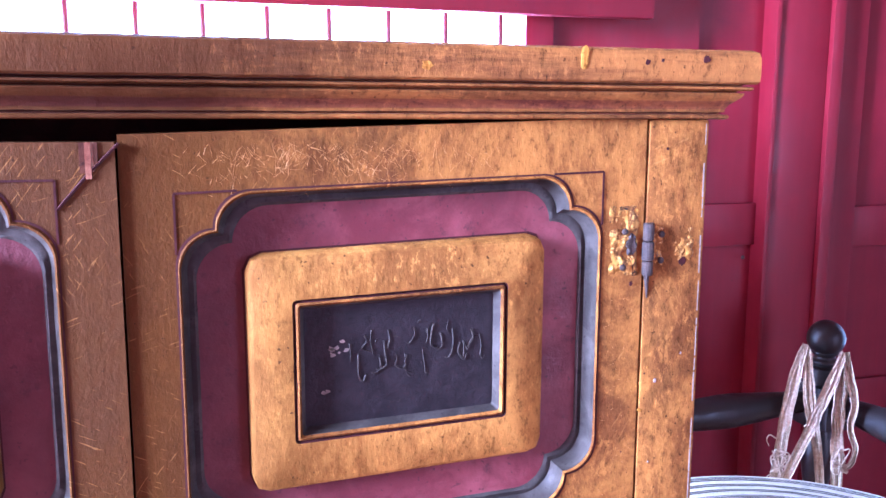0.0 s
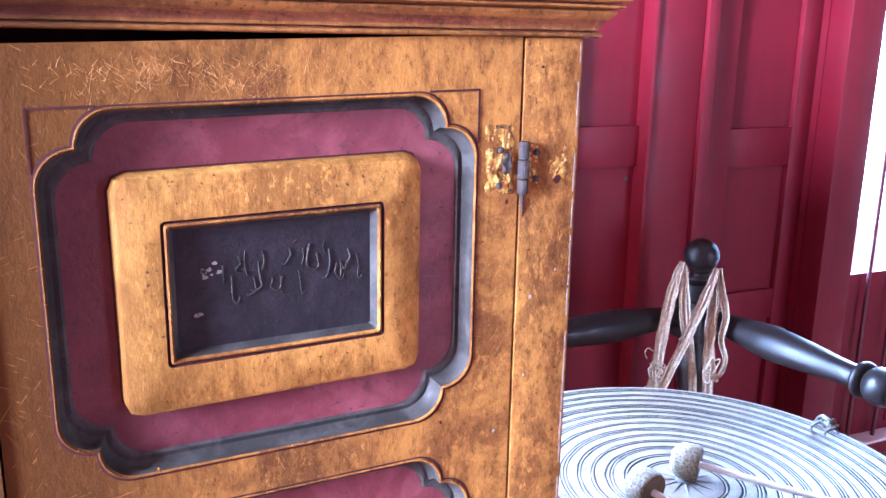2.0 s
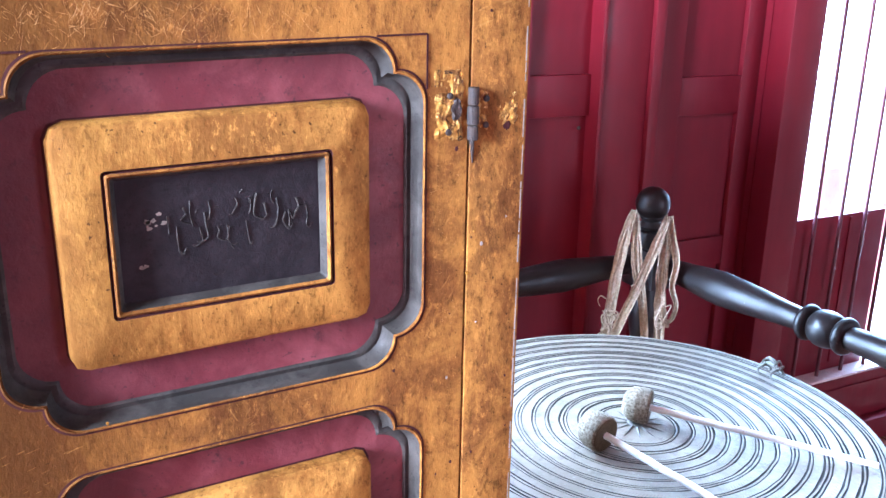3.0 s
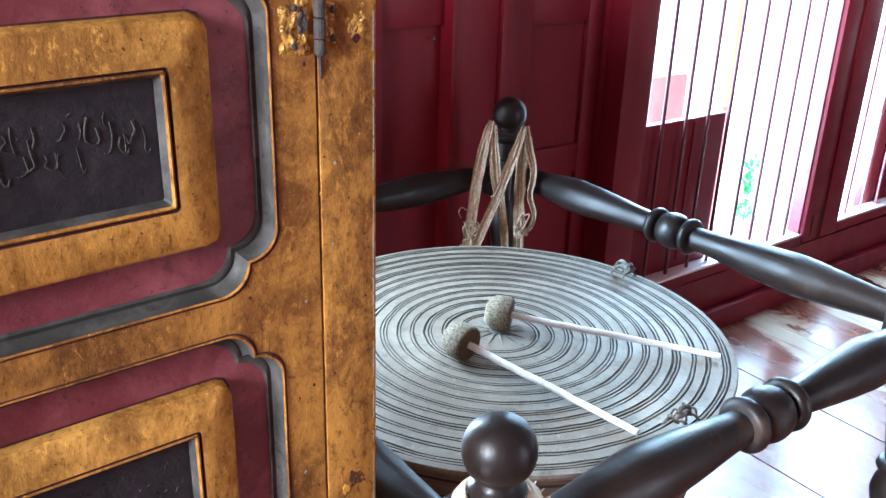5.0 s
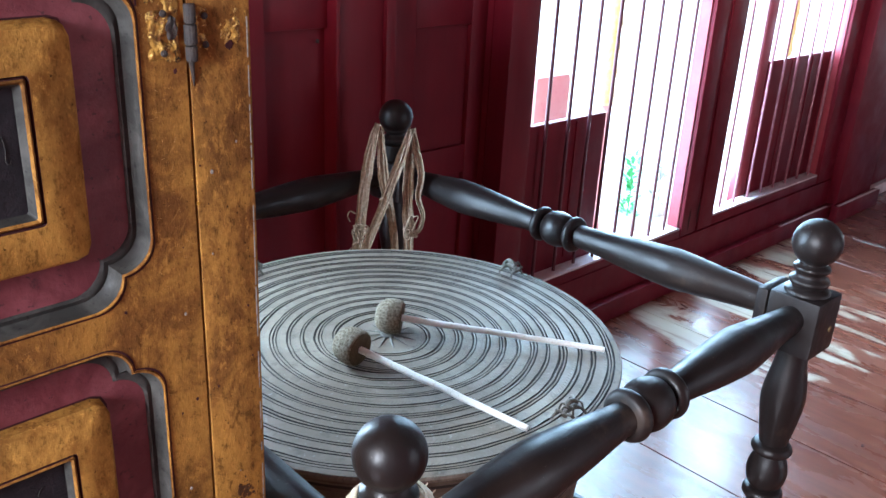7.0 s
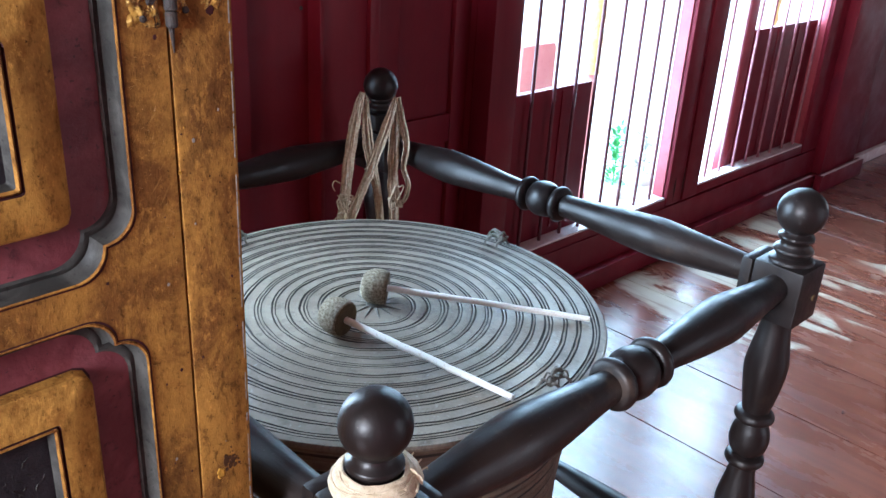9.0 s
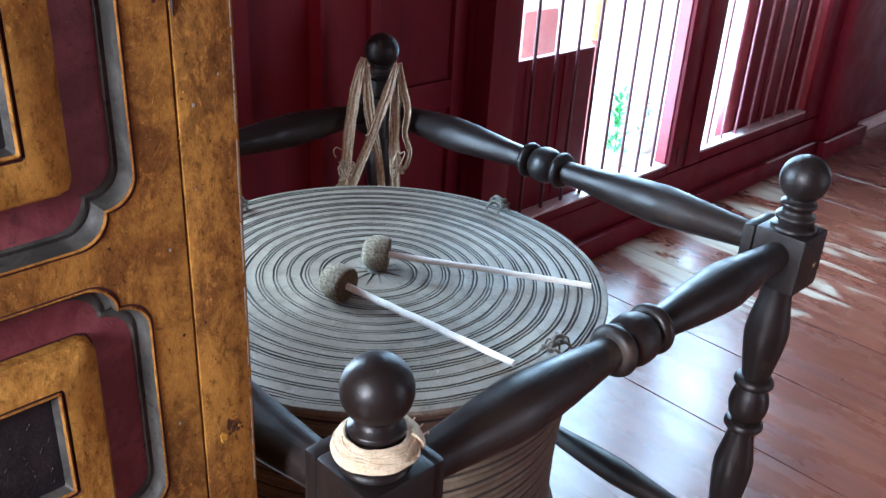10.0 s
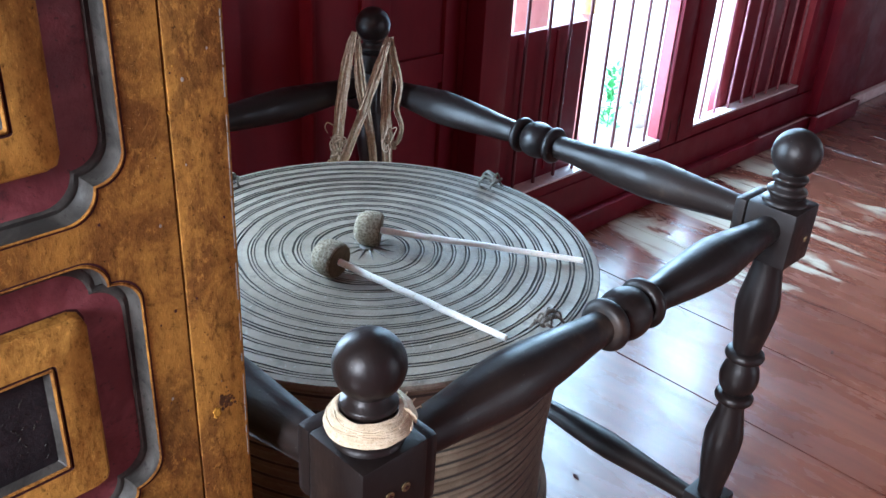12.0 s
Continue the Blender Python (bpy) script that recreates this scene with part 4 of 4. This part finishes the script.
def post_profile_top(ball, sink):
    c = 0.82 - 0.4 * sink
    pts = [(0.0345, BZ1 - 0.001), (0.0345, BZ1 + 0.003), (0.0315, BZ1 + 0.006), (0.0250, BZ1 + 0.009), (0.0255, BZ1 + 0.012), (0.0295, BZ1 + 0.015),
           (0.0305, BZ1 + 0.019), (0.0285, BZ1 + 0.0225), (0.0225, BZ1 + 0.0255), (0.0215, BZ1 + 0.030), (0.0225, BZ1 + 0.0335),
           (0.0268, BZ1 + 0.0365), (0.0276, BZ1 + 0.0400), (0.0262, BZ1 + 0.0430), (0.0215, BZ1 + 0.0450)]
    a0 = math.asin(min(0.9, 0.0195 / ball))
    for k in range(17):
        a = math.pi - a0 - (math.pi - a0) * k / 16
        pts.append((max(0.0004, ball * math.sin(a)), c + ball * math.cos(a)))
    return [(pts[0][0], pts[0][1] - sink), (pts[1][0], pts[1][1] - sink)] + pts[2:] if sink else pts


LEG = smooth_profile([(0.021, 0.66), (0.021, 0.645), (0.0225, 0.62), (0.030, 0.570), (0.0315, 0.545), (0.027, 0.505), (0.0205, 0.465)], 0.006) + \
    smooth_profile([(0.0205, 0.4645), (0.0265, 0.461), (0.0295, 0.456), (0.0300, 0.451), (0.027, 0.446), (0.020, 0.4425)], 0.002) + \
    smooth_profile([(0.0200, 0.442), (0.0265, 0.430), (0.0300, 0.414), (0.0300, 0.402), (0.0265, 0.386), (0.020, 0.3765)], 0.003) + \
    smooth_profile([(0.0200, 0.376), (0.0270, 0.373), (0.0300, 0.367), (0.0295, 0.361), (0.0265, 0.357), (0.0205, 0.354)], 0.002) + \
    smooth_profile([(0.0205, 0.353), (0.0215, 0.335), (0.0295, 0.290), (0.0305, 0.265), (0.027, 0.215), (0.021, 0.165), (0.020, 0.140)], 0.006)
FOOT = smooth_profile([(0.022, 0.075), (0.024, 0.050), (0.032, 0.005), (0.033, -0.025), (0.027, -0.065), (0.022, -0.085), (0.025, FZ)], 0.005)

for key, (px, py) in POSTS.items():
    post = part("post", lathe(bmesh.new(), post_profile_top(BALL[key], SINK[key]), 36), EBONY, stand, "turned post with a ball finial", 55)
    post.location = (px, py, 0)
    blk = part("block", boxed(-BH, BH, -BH, BH, BZ0 - SINK[key], BZ1 - SINK[key], bevel=0.006), EBONY, post, "", 40)
    part("leg", lathe(bmesh.new(), [(r * 1.1, z) for r, z in LEG], 32), EBONY, post, "", 55)
    part("lower_block", boxed(-0.034, 0.034, -0.034, 0.034, 0.072, 0.144, bevel=0.005), EBONY, post, "", 40)
    part("foot", lathe(bmesh.new(), FOOT, 28), EBONY, post, "", 55)


def rail_profile(length, swell=1.0):
    h = length / 2
    k = h / 0.38 * swell
    half = [(0.0195, -h), (0.0205, -h + 0.02 * k), (0.0245, -h + 0.07 * k), (0.0315, -h + 0.145 * k), (0.0320, -h + 0.175 * k), (0.0280, -h + 0.235 * k), (0.0215, -h + 0.30 * k), (0.0195, -0.052)]
    a = smooth_profile(half, 0.008)
    b = smooth_profile([(0.0195, -0.0515), (0.0270, -0.049), (0.0310, -0.043), (0.0310, -0.037), (0.0270, -0.031), (0.0200, -0.029)], 0.002)
    c = smooth_profile([(0.0200, -0.0285), (0.0270, -0.021), (0.0310, -0.008), (0.0315, 0.0)], 0.003)
    left = a + b + c
    return left + [(r, -z) for r, z in reversed(left[:-1])]


def rail(name, a, b, z, off, scale=1.0, swell=1.0):
    ax, ay = POSTS[a]
    bx, by = POSTS[b]
    d = Vector((bx - ax, by - ay, 0))
    length = d.length - 2 * off
    za, zb = (z[0], z[1]) if isinstance(z, tuple) else (z, z)
    mid = Vector(((ax + bx) / 2, (ay + by) / 2, (za + zb) / 2))
    d.z = zb - za
    prof = [(r * scale, h) for r, h in rail_profile(length, swell)]
    ob = part(name, lathe(bmesh.new(), prof, 32), EBONY, stand, "", 55)
    ob.matrix_basis = Matrix.Translation(mid) @ d.to_track_quat("Z", "Y").to_matrix().to_4x4()
    return ob


RAIL_Z = {("near", "right"): (0.703, 0.703), ("right", "back"): (0.703, 0.675), ("left", "back"): (0.660, 0.675), ("near", "left"): (0.684, 0.660)}
for a, b in (("near", "right"), ("right", "back"), ("left", "back"), ("near", "left")):
    rail("rail", a, b, RAIL_Z[(a, b)], BH - 0.004, 1.10, 1.12 if (a, b) == ("left", "back") else 1.0)
    rail("stretcher", a, b, 0.108, 0.030, 0.85)
# tenon plates where the side rails meet the blocks
for key, sy in (("near", 1), ("left", -1), ("right", 1), ("back", -1)):
    px, py = POSTS[key]
    y0, y1 = sorted((py + sy * (BH + 0.002), py + sy * (BH + 0.022)))
    part("tenon_plate", boxed(px - 0.038, px + 0.038, y0, y1, BZ0 + 0.006 - SINK[key], BZ1 - 0.004 - SINK[key], bevel=0.007), EBONY, stand, "", 40)
part("tenon_plate", boxed(BH + 0.001, BH + 0.018, -0.036, 0.036, BZ0 + 0.006, BZ1 - 0.006, bevel=0.007), EBONY, stand, "", 40)
# screws in the blocks
for key, dx, z in (("near", -0.008, 0.697), ("near", 0.012, 0.697), ("right", 0.016, 0.685)):
    px, py = POSTS[key]
    s = part("screw", lathe(bmesh.new(), [(0.0052, 0.0), (0.0052, 0.0012), (0.0040, 0.0016), (0.0008, 0.0012)], 14), BRASS, stand, "brass cross-head screw", 40)
    s.matrix_basis = pose(px + dx, py - BH, z, 90)
    part("slot", box(boxed(-0.003, 0.003, -0.0006, 0.0006, 0.0013, 0.0019), -0.0006, 0.0006, -0.003, 0.003, 0.0013, 0.0019), LINE, s)

# ---- bronze drum ----
DX, DY, DZ, DR = 0.347, 0.412, 0.651, 0.352
drum = thing("bronze_drum", "grey-green bronze kettle drum with concentric ringed top", "drum")
top = [(0.0005, 0.0035), (0.020, 0.0035), (0.046, 0.0012), (0.052, 0.0006)]
dark = []
r = 0.056
ring_rnd = random.Random(5)
for n in (2, 2, 3, 2, 2, 3, 2, 3, 2, 3, 2, 2, 3, 2):
    for k in range(n):
        gw = ring_rnd.uniform(0.0012, 0.0026)
        top += [(r, 0.0012), (r + 0.0005, -0.0018), (r + gw, -0.0018), (r + gw + 0.0006, 0.0016)]
        dark += [len(top) - 4, len(top) - 3, len(top) - 2]
        r += gw + 0.0031
    r += ring_rnd.uniform(0.0085, 0.0125)
    top.append((r - 0.006, 0.0008))
    if r > DR - 0.022:
        break
top += [(DR - 0.008, 0.0008), (DR - 0.002, 0.0004), (DR, -0.003), (DR - 0.001, -0.007), (DR - 0.012, -0.009)]
bm = lathe(bmesh.new(), top, 180)
faces = list(bm.faces)
for v in bm.verts:
    rr = math.hypot(v.co.x, v.co.y)
    if 0.05 < rr < DR - 0.012:
        f = 1 + 0.0017 / rr * (noise.noise(Vector((v.co.x * 16, v.co.y * 16, rr * 60))) + 0.6 * noise.noise(Vector((v.co.x * 45, v.co.y * 45, rr * 200))))
        v.co.x *= f
        v.co.y *= f
        v.co.z += 0.0005 * noise.noise(v.co * 25)
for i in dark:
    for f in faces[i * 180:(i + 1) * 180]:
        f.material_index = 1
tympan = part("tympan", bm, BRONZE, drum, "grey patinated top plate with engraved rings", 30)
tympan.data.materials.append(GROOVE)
side = [(DR - 0.012, -0.010), (DR - 0.016, -0.02)]
for k in range(90):
    t = k / 89
    z = -0.022 - 0.42 * t
    rr = DR - 0.017 - 0.034 * math.sin(min(1, t * 1.5) * math.pi / 2) + 0.02 * max(0, t - 0.85) / 0.15
    side.append((rr + (0.0014 if k % 3 == 0 else -0.0006), z))
bm = lathe(bmesh.new(), side, 120)
faces = list(bm.faces)
for k in range(2, len(side) - 1):
    if k % 6 == 3:
        for f in faces[k * 120:(k + 1) * 120]:
            f.material_index = 1
body = part("body", bm, BRONZE_SIDE, drum, "brown ribbed bronze body with dark bands", 30)
body.data.materials.append(GROOVE)
# star in the middle
bm = bmesh.new()
for k in range(12):
    a = 2 * math.pi * k / 12
    c, s = math.cos(a), math.sin(a)
    b0, b1 = a + 0.24, a - 0.24
    vs = [bm.verts.new(v) for v in ((0.012 * math.cos(b0), 0.012 * math.sin(b0), 0.0034), (0.046 * c, 0.046 * s, 0.0024), (0.012 * math.cos(b1), 0.012 * math.sin(b1), 0.0034), (0.014 * c, 0.014 * s, 0.0058))]
    bm.faces.new((vs[0], vs[1], vs[3]))
    bm.faces.new((vs[1], vs[2], vs[3]))
    bm.faces.new((vs[0], vs[3], vs[2]))
lathe(bm, smooth_profile([(0.014, 0.003), (0.012, 0.0055), (0.006, 0.0068), (0.0006, 0.007)], 0.002), 24)
part("star", bm, BRONZE_DARK, drum, "twelve-rayed star boss")


def rim_ornament():
    """A small cast ornament: two stacked lumps on four short bent legs."""
    bm = bmesh.new()
    tube(bm, spline([(-0.017, 0, 0.013), (-0.007, 0.001, 0.018), (0.007, -0.001, 0.017), (0.018, 0, 0.011)], 5), 0.0050, 8, 0.75)
    tube(bm, spline([(-0.012, 0.001, 0.022), (-0.003, 0.002, 0.0275), (0.006, -0.001, 0.027), (0.013, 0, 0.021)], 4), 0.0040, 8, 0.7)
    for x, s in ((-0.014, 1), (-0.013, -1), (0.011, 1), (0.012, -1)):
        tube(bm, spline([(x, 0, 0.014), (x - 0.004, s * 0.010, 0.018), (x + 0.002, s * 0.015, 0.009), (x - 0.003, s * 0.019, 0.0)], 4), 0.0025, 6, 0.8)
        tube(bm, spline([(x * 0.7, 0, 0.024), (x * 0.8, s * 0.008, 0.026), (x, s * 0.011, 0.016)], 4), 0.0018, 6, 0.8)
    return bm


orn = bake("rim_ornament", rim_ornament(), BRONZE_FIG, 60)
for a in (8.2, 8.2 + 90, 8.2 + 180, -83.0):
    o = new("rim_ornament", orn)
    o.parent = drum
    o.matrix_basis = pose(0.325 * math.cos(radians(a)), 0.325 * math.sin(radians(a)), 0.0, 0, 0, a + 90)
tagged(o, "spindly cast rim ornament")
drum.location = (DX, DY, DZ)


def mallet(head, tip, label):
    m = thing("mallet", label, "mallet", "mallets on the drum")
    h, t = Vector(head), Vector(tip)
    d = (t - h).normalized()
    turn = d.to_track_quat("Z", "Y").to_matrix().to_4x4()
    bm = lathe(bmesh.new(), smooth_profile([(0.0005, -0.0215), (0.012, -0.0205), (0.021, -0.0155), (0.0262, -0.004), (0.0272, 0.006), (0.0262, 0.0165), (0.0245, 0.0185)], 0.0025), 40)
    for v in bm.verts:
        v.co += v.co.normalized() * 0.0009 * noise.noise(v.co * 260)
    hd = part("head", bm, FELT, m, "olive cloth-wrapped head", 60)
    hd.matrix_basis = Matrix.Translation(h) @ turn
    part("end", lathe(bmesh.new(), [(0.0245, 0.0184), (0.0235, 0.0195), (0.006, 0.0190), (0.0055, 0.0188)], 32), FELT_END, hd, "dark leather face", 40)
    ln = (t - h).length
    pts = []
    for k in range(15):
        s = 0.016 + (ln - 0.016) * k / 14
        pts.append(h + d * s + Vector((noise.noise(Vector((k * 0.7, 1, 3))), noise.noise(Vector((k * 0.7, 5, 2))), noise.noise(Vector((k * 0.6, 9, 7))) * 0.5)) * 0.0022)
    part("stick", tube(bmesh.new(), pts, 0.0052, 10, 0.82), STICK, m, "peeled pale wooden stick", 60)
    return m


mallet((0.250, 0.383, DZ + 0.030), (0.318, 0.104, DZ + 0.0075), "cloth-headed mallet with pale stick lying on the drum")
mallet((0.353, 0.419, DZ + 0.030), (0.566, 0.171, DZ + 0.0075), "cloth-headed mallet with pale stick lying on the drum")

# ---- ropes ----
rope = thing("hanging_rope", "frayed tan rope looped over the finial and tied to the drum", "rope")
UDIR, NDIR = Vector((0.70, -0.71, 0)), Vector((0.71, 0.70, 0))
ORI = Vector((0.785, 0.925, 0.0))


def rp(u, z, n=0.0):
    """A point beside the rear post: u across, z up, n towards the post."""
    return ORI + UDIR * u + NDIR * n + Vector((0, 0, z))


def ribbon(name, pts, widths, seed, thick=0.0035, n=16, label=""):
    """A torn, crumpled strip of bark cloth with lengthwise folds."""
    line = spline([rp(*p) for p in pts], 14)
    bm = bmesh.new()
    rings = []
    for i, p in enumerate(line):
        f = i / (len(line) - 1) * (len(widths) - 1)
        k = min(int(f), len(widths) - 2)
        w = (widths[k] + (widths[k + 1] - widths[k]) * (f - k)) * (1 + 0.18 * noise.noise(Vector((f * 2.5, seed, 1))))
        d = (line[min(i + 1, len(line) - 1)] - line[max(i - 1, 0)]).normalized()
        side = d.cross(NDIR).normalized()
        out = side.cross(d).normalized()
        front, back = [], []
        for q in range(n + 1):
            t = q / n * 2 - 1
            fold = 0.0042 * noise.noise(Vector((t * 3.2 + seed, f * 0.9, seed))) + 0.0022 * noise.noise(Vector((t * 8.5, f * 1.8, seed + 4)))
            bulge = 0.004 * (1 - t * t)
            a = p + side * (t * w / 2) + out * (fold + bulge)
            front.append(a)
            back.append(a - out * thick)
        rings.append([bm.verts.new(v) for v in front + back[::-1]])
    for a, b in zip(rings, rings[1:]):
        m = len(a)
        for q in range(m):
            bm.faces.new((a[q], a[(q + 1) % m], b[(q + 1) % m], b[q]))
    bm.faces.new(rings[0])
    bm.faces.new(rings[-1])
    return part(name, bm, ROPE, rope, label, 50)


ribbon("strip", [(-0.037, 0.812, 0.0), (-0.044, 0.785, -0.02), (-0.052, 0.735, -0.03), (-0.060, 0.67, -0.045), (-0.064, 0.61, -0.06), (-0.073, 0.52, -0.07)], (0.012, 0.021, 0.025, 0.024, 0.022), 1.0)
ribbon("strip", [(-0.030, 0.800, -0.01), (-0.024, 0.75, -0.028), (-0.018, 0.70, -0.035), (-0.008, 0.66, -0.045), (0.006, 0.60, -0.055), (0.018, 0.51, -0.07)], (0.012, 0.025, 0.025, 0.019, 0.016), 2.4)
ribbon("strip", [(0.034, 0.802, -0.015), (0.024, 0.765, -0.040), (0.006, 0.71, -0.058), (-0.014, 0.65, -0.070), (-0.036, 0.59, -0.080), (-0.060, 0.52, -0.085)], (0.013, 0.021, 0.021, 0.019, 0.018), 3.1)
ribbon("strip", [(0.036, 0.805, 0.0), (0.038, 0.76, -0.02), (0.036, 0.70, -0.035), (0.038, 0.64, -0.05), (0.042, 0.58, -0.06), (0.046, 0.51, -0.07)], (0.013, 0.022, 0.025, 0.023, 0.018), 4.6)
ribbon("torn_strip", [(0.040, 0.808, -0.01), (0.050, 0.765, -0.03), (0.064, 0.715, -0.042), (0.060, 0.665, -0.05), (0.072, 0.625, -0.055), (0.062, 0.59, -0.062), (0.036, 0.603, -0.075)], (0.014, 0.018, 0.012, 0.011, 0.008), 5.8, 0.002, 8, "thin torn strip curling loose")
for k, (u, z, s) in enumerate(((-0.074, 0.630, -1), (-0.070, 0.545, -1), (-0.022, 0.665, 1), (0.030, 0.600, 1))):
    part("loose_thread", tube(bmesh.new(), spline([rp(u, z, -0.08), rp(u + s * 0.010, z + 0.008, -0.088), rp(u + s * 0.016, z - 0.004, -0.085), rp(u + s * 0.010, z - 0.016, -0.088)], 5), 0.0016, 5, 0.4), ROPE, rope, "", 60)
# loop behind the neck
for k in range(4):
    c = Vector((0.843, 0.99, 0.775 + 0.006 * k))
    part("loop", tube(bmesh.new(), [c + Vector((0.030 * math.cos(a * 0.3927), 0.030 * math.sin(a * 0.3927), 0.002 * math.sin(a))) for a in range(-2, 7)], 0.0045, 6), ROPE, rope, "", 60)
for seed, (u, z) in ((5, (-0.062, 0.585)), (9, (0.046, 0.612))):
    rnd = random.Random(seed)
    for k in range(5):
        pts = [rp(u + rnd.uniform(-0.018, 0.018), z + rnd.uniform(-0.03, 0.02), -0.075 + rnd.uniform(-0.01, 0.008)) for _ in range(5)]
        part("knot_strand", tube(bmesh.new(), spline(pts, 5), 0.0021, 6, 0.7), ROPE, rope, "", 60)

cord = thing("cord_collar", "pale cotton cord wound round the finial neck", "cord")
def wrap(r0, z0, r1, z1, thick, seed, a0=0.0, a1=360.0):
    """A crumpled band of gauze wound round a neck, wider below than above."""
    bm = bmesh.new()
    n, m = 96, 22
    rings = []
    for i in range(n + 1):
        a = radians(a0 + (a1 - a0) * i / n)
        c, d = math.cos(a), math.sin(a)
        ring_pts = []
        for k in range(2 * m):
            t = (k if k < m else 2 * m - 1 - k) / (m - 1)
            lift = (1 if k < m else -1) * thick * math.sin(math.pi * (0.08 + 0.84 * t))
            fold = 0.0016 * noise.noise(Vector((c * 2.2, d * 2.2, t * 5 + seed))) + 0.0015 * noise.noise(Vector((c * 2.5, d * 2.5, t * 13 + seed)))
            sag = 0.0022 * noise.noise(Vector((c * 1.6, d * 1.6, seed + 3)))
            rr = r0 + (r1 - r0) * t + (lift + fold if k < m else 0.3 * lift)
            ring_pts.append(bm.verts.new((rr * c, rr * d, z0 + (z1 - z0) * t + 0.5 * lift + sag)))
        rings.append(ring_pts)
    for a, b in zip(rings, rings[1:]):
        for k in range(2 * m):
            bm.faces.new((a[k], a[(k + 1) % (2 * m)], b[(k + 1) % (2 * m)], b[k]))
    if a1 - a0 < 359:
        bm.faces.new(rings[0])
        bm.faces.new(rings[-1])
    return bm


part("band", wrap(0.0290, BZ1 + 0.0330, 0.0405, BZ1 + 0.0165, 0.0022, 2.0), ROPE_PALE, cord, "", 50)
part("band", wrap(0.0285, BZ1 + 0.0350, 0.0370, BZ1 + 0.0235, 0.0020, 6.5), ROPE_PALE, cord, "", 50)
rnd = random.Random(12)
for k in range(16):
    t0, t1 = rnd.random(), rnd.random()
    a0, ln = rnd.uniform(0, 6.28), rnd.uniform(1.2, 3.2)
    pts = []
    for i in range(19):
        t, a = t0 + (t1 - t0) * i / 18, a0 + ln * i / 18
        rr = 0.0322 + 0.0104 * t + 0.0006 * math.sin(7 * a + k)
        pts.append((rr * math.cos(a), rr * math.sin(a), BZ1 + 0.0345 - 0.0165 * t))
    part("strand", tube(bmesh.new(), pts, rnd.uniform(0.0007, 0.0014), 5, 0.6), ROPE_PALE, cord, "", 60)
part("tucked_end", wrap(0.0320, BZ1 + 0.0345, 0.0440, BZ1 + 0.0180, 0.0034, 9.0, -48, 6), ROPE_PALE, cord, "folded end of the wound gauze", 50)
for k in range(4):
    a = radians(-30 + 14 * k)
    part("loose_thread", tube(bmesh.new(), spline([(0.042 * math.cos(a), 0.042 * math.sin(a), BZ1 + 0.022), (0.050 * math.cos(a + 0.08), 0.050 * math.sin(a + 0.08), BZ1 + 0.023), (0.053 * math.cos(a + 0.2), 0.053 * math.sin(a + 0.2), BZ1 + 0.015)], 5), 0.0009, 5, 0.5), ROPE_PALE, cord, "", 60)

# ---- small marks on wall and floor ----
nail = part("nail", lathe(bmesh.new(), smooth_profile([(0.005, 0), (0.0048, 0.0015), (0.0006, 0.003)], 0.001), 10, pose(0.757, WALL_Y + 0.022, 0.957, 90)), IRON, wall_north)
for x, z, w, h, seed in ((2.475, 0.165, 0.006, 0.045, 1.3), (2.535, 0.19, 0.005, 0.05, 2.3), (1.425, 1.16, 0.004, 0.05, 3.3)):
    o = part("gouge", blob(x, z, w, h, 0.0006, seed, 16), LINE, wall_north)
    o.location = (0, WALL_Y - 0.0125, 0)
for x, y, a, seed in ((1.900, 0.167, 20, 1.5), (0.920, 0.34, 70, 2.5)):
    o = part("wood_chip", blob(0, 0, 0.009, 0.004, 0.0015, seed, 12), LINE, None, "", 40)
    o.matrix_basis = pose(x, y, FZ + 0.0005, -90, 0, a)
    tagged(o, "small dark wood chip lying on the floor", "debris", "chips on the floor")

# ---- floor boards ----
BW = 0.361
n0 = int((X0 - 1.415) / BW) - 1
rnd = random.Random(21)
x = 1.415 + n0 * BW
while x < X1:
    a, b = max(x, X0), min(x + BW, X1)
    if b - a > 0.05:
        ys = [Y0, rnd.uniform(-2.6, -1.4), WALL_Y]
        for y0, y1 in zip(ys, ys[1:]):
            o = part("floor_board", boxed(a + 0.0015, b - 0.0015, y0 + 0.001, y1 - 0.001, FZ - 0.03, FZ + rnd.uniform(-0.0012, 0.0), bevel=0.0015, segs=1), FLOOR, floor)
    x += BW
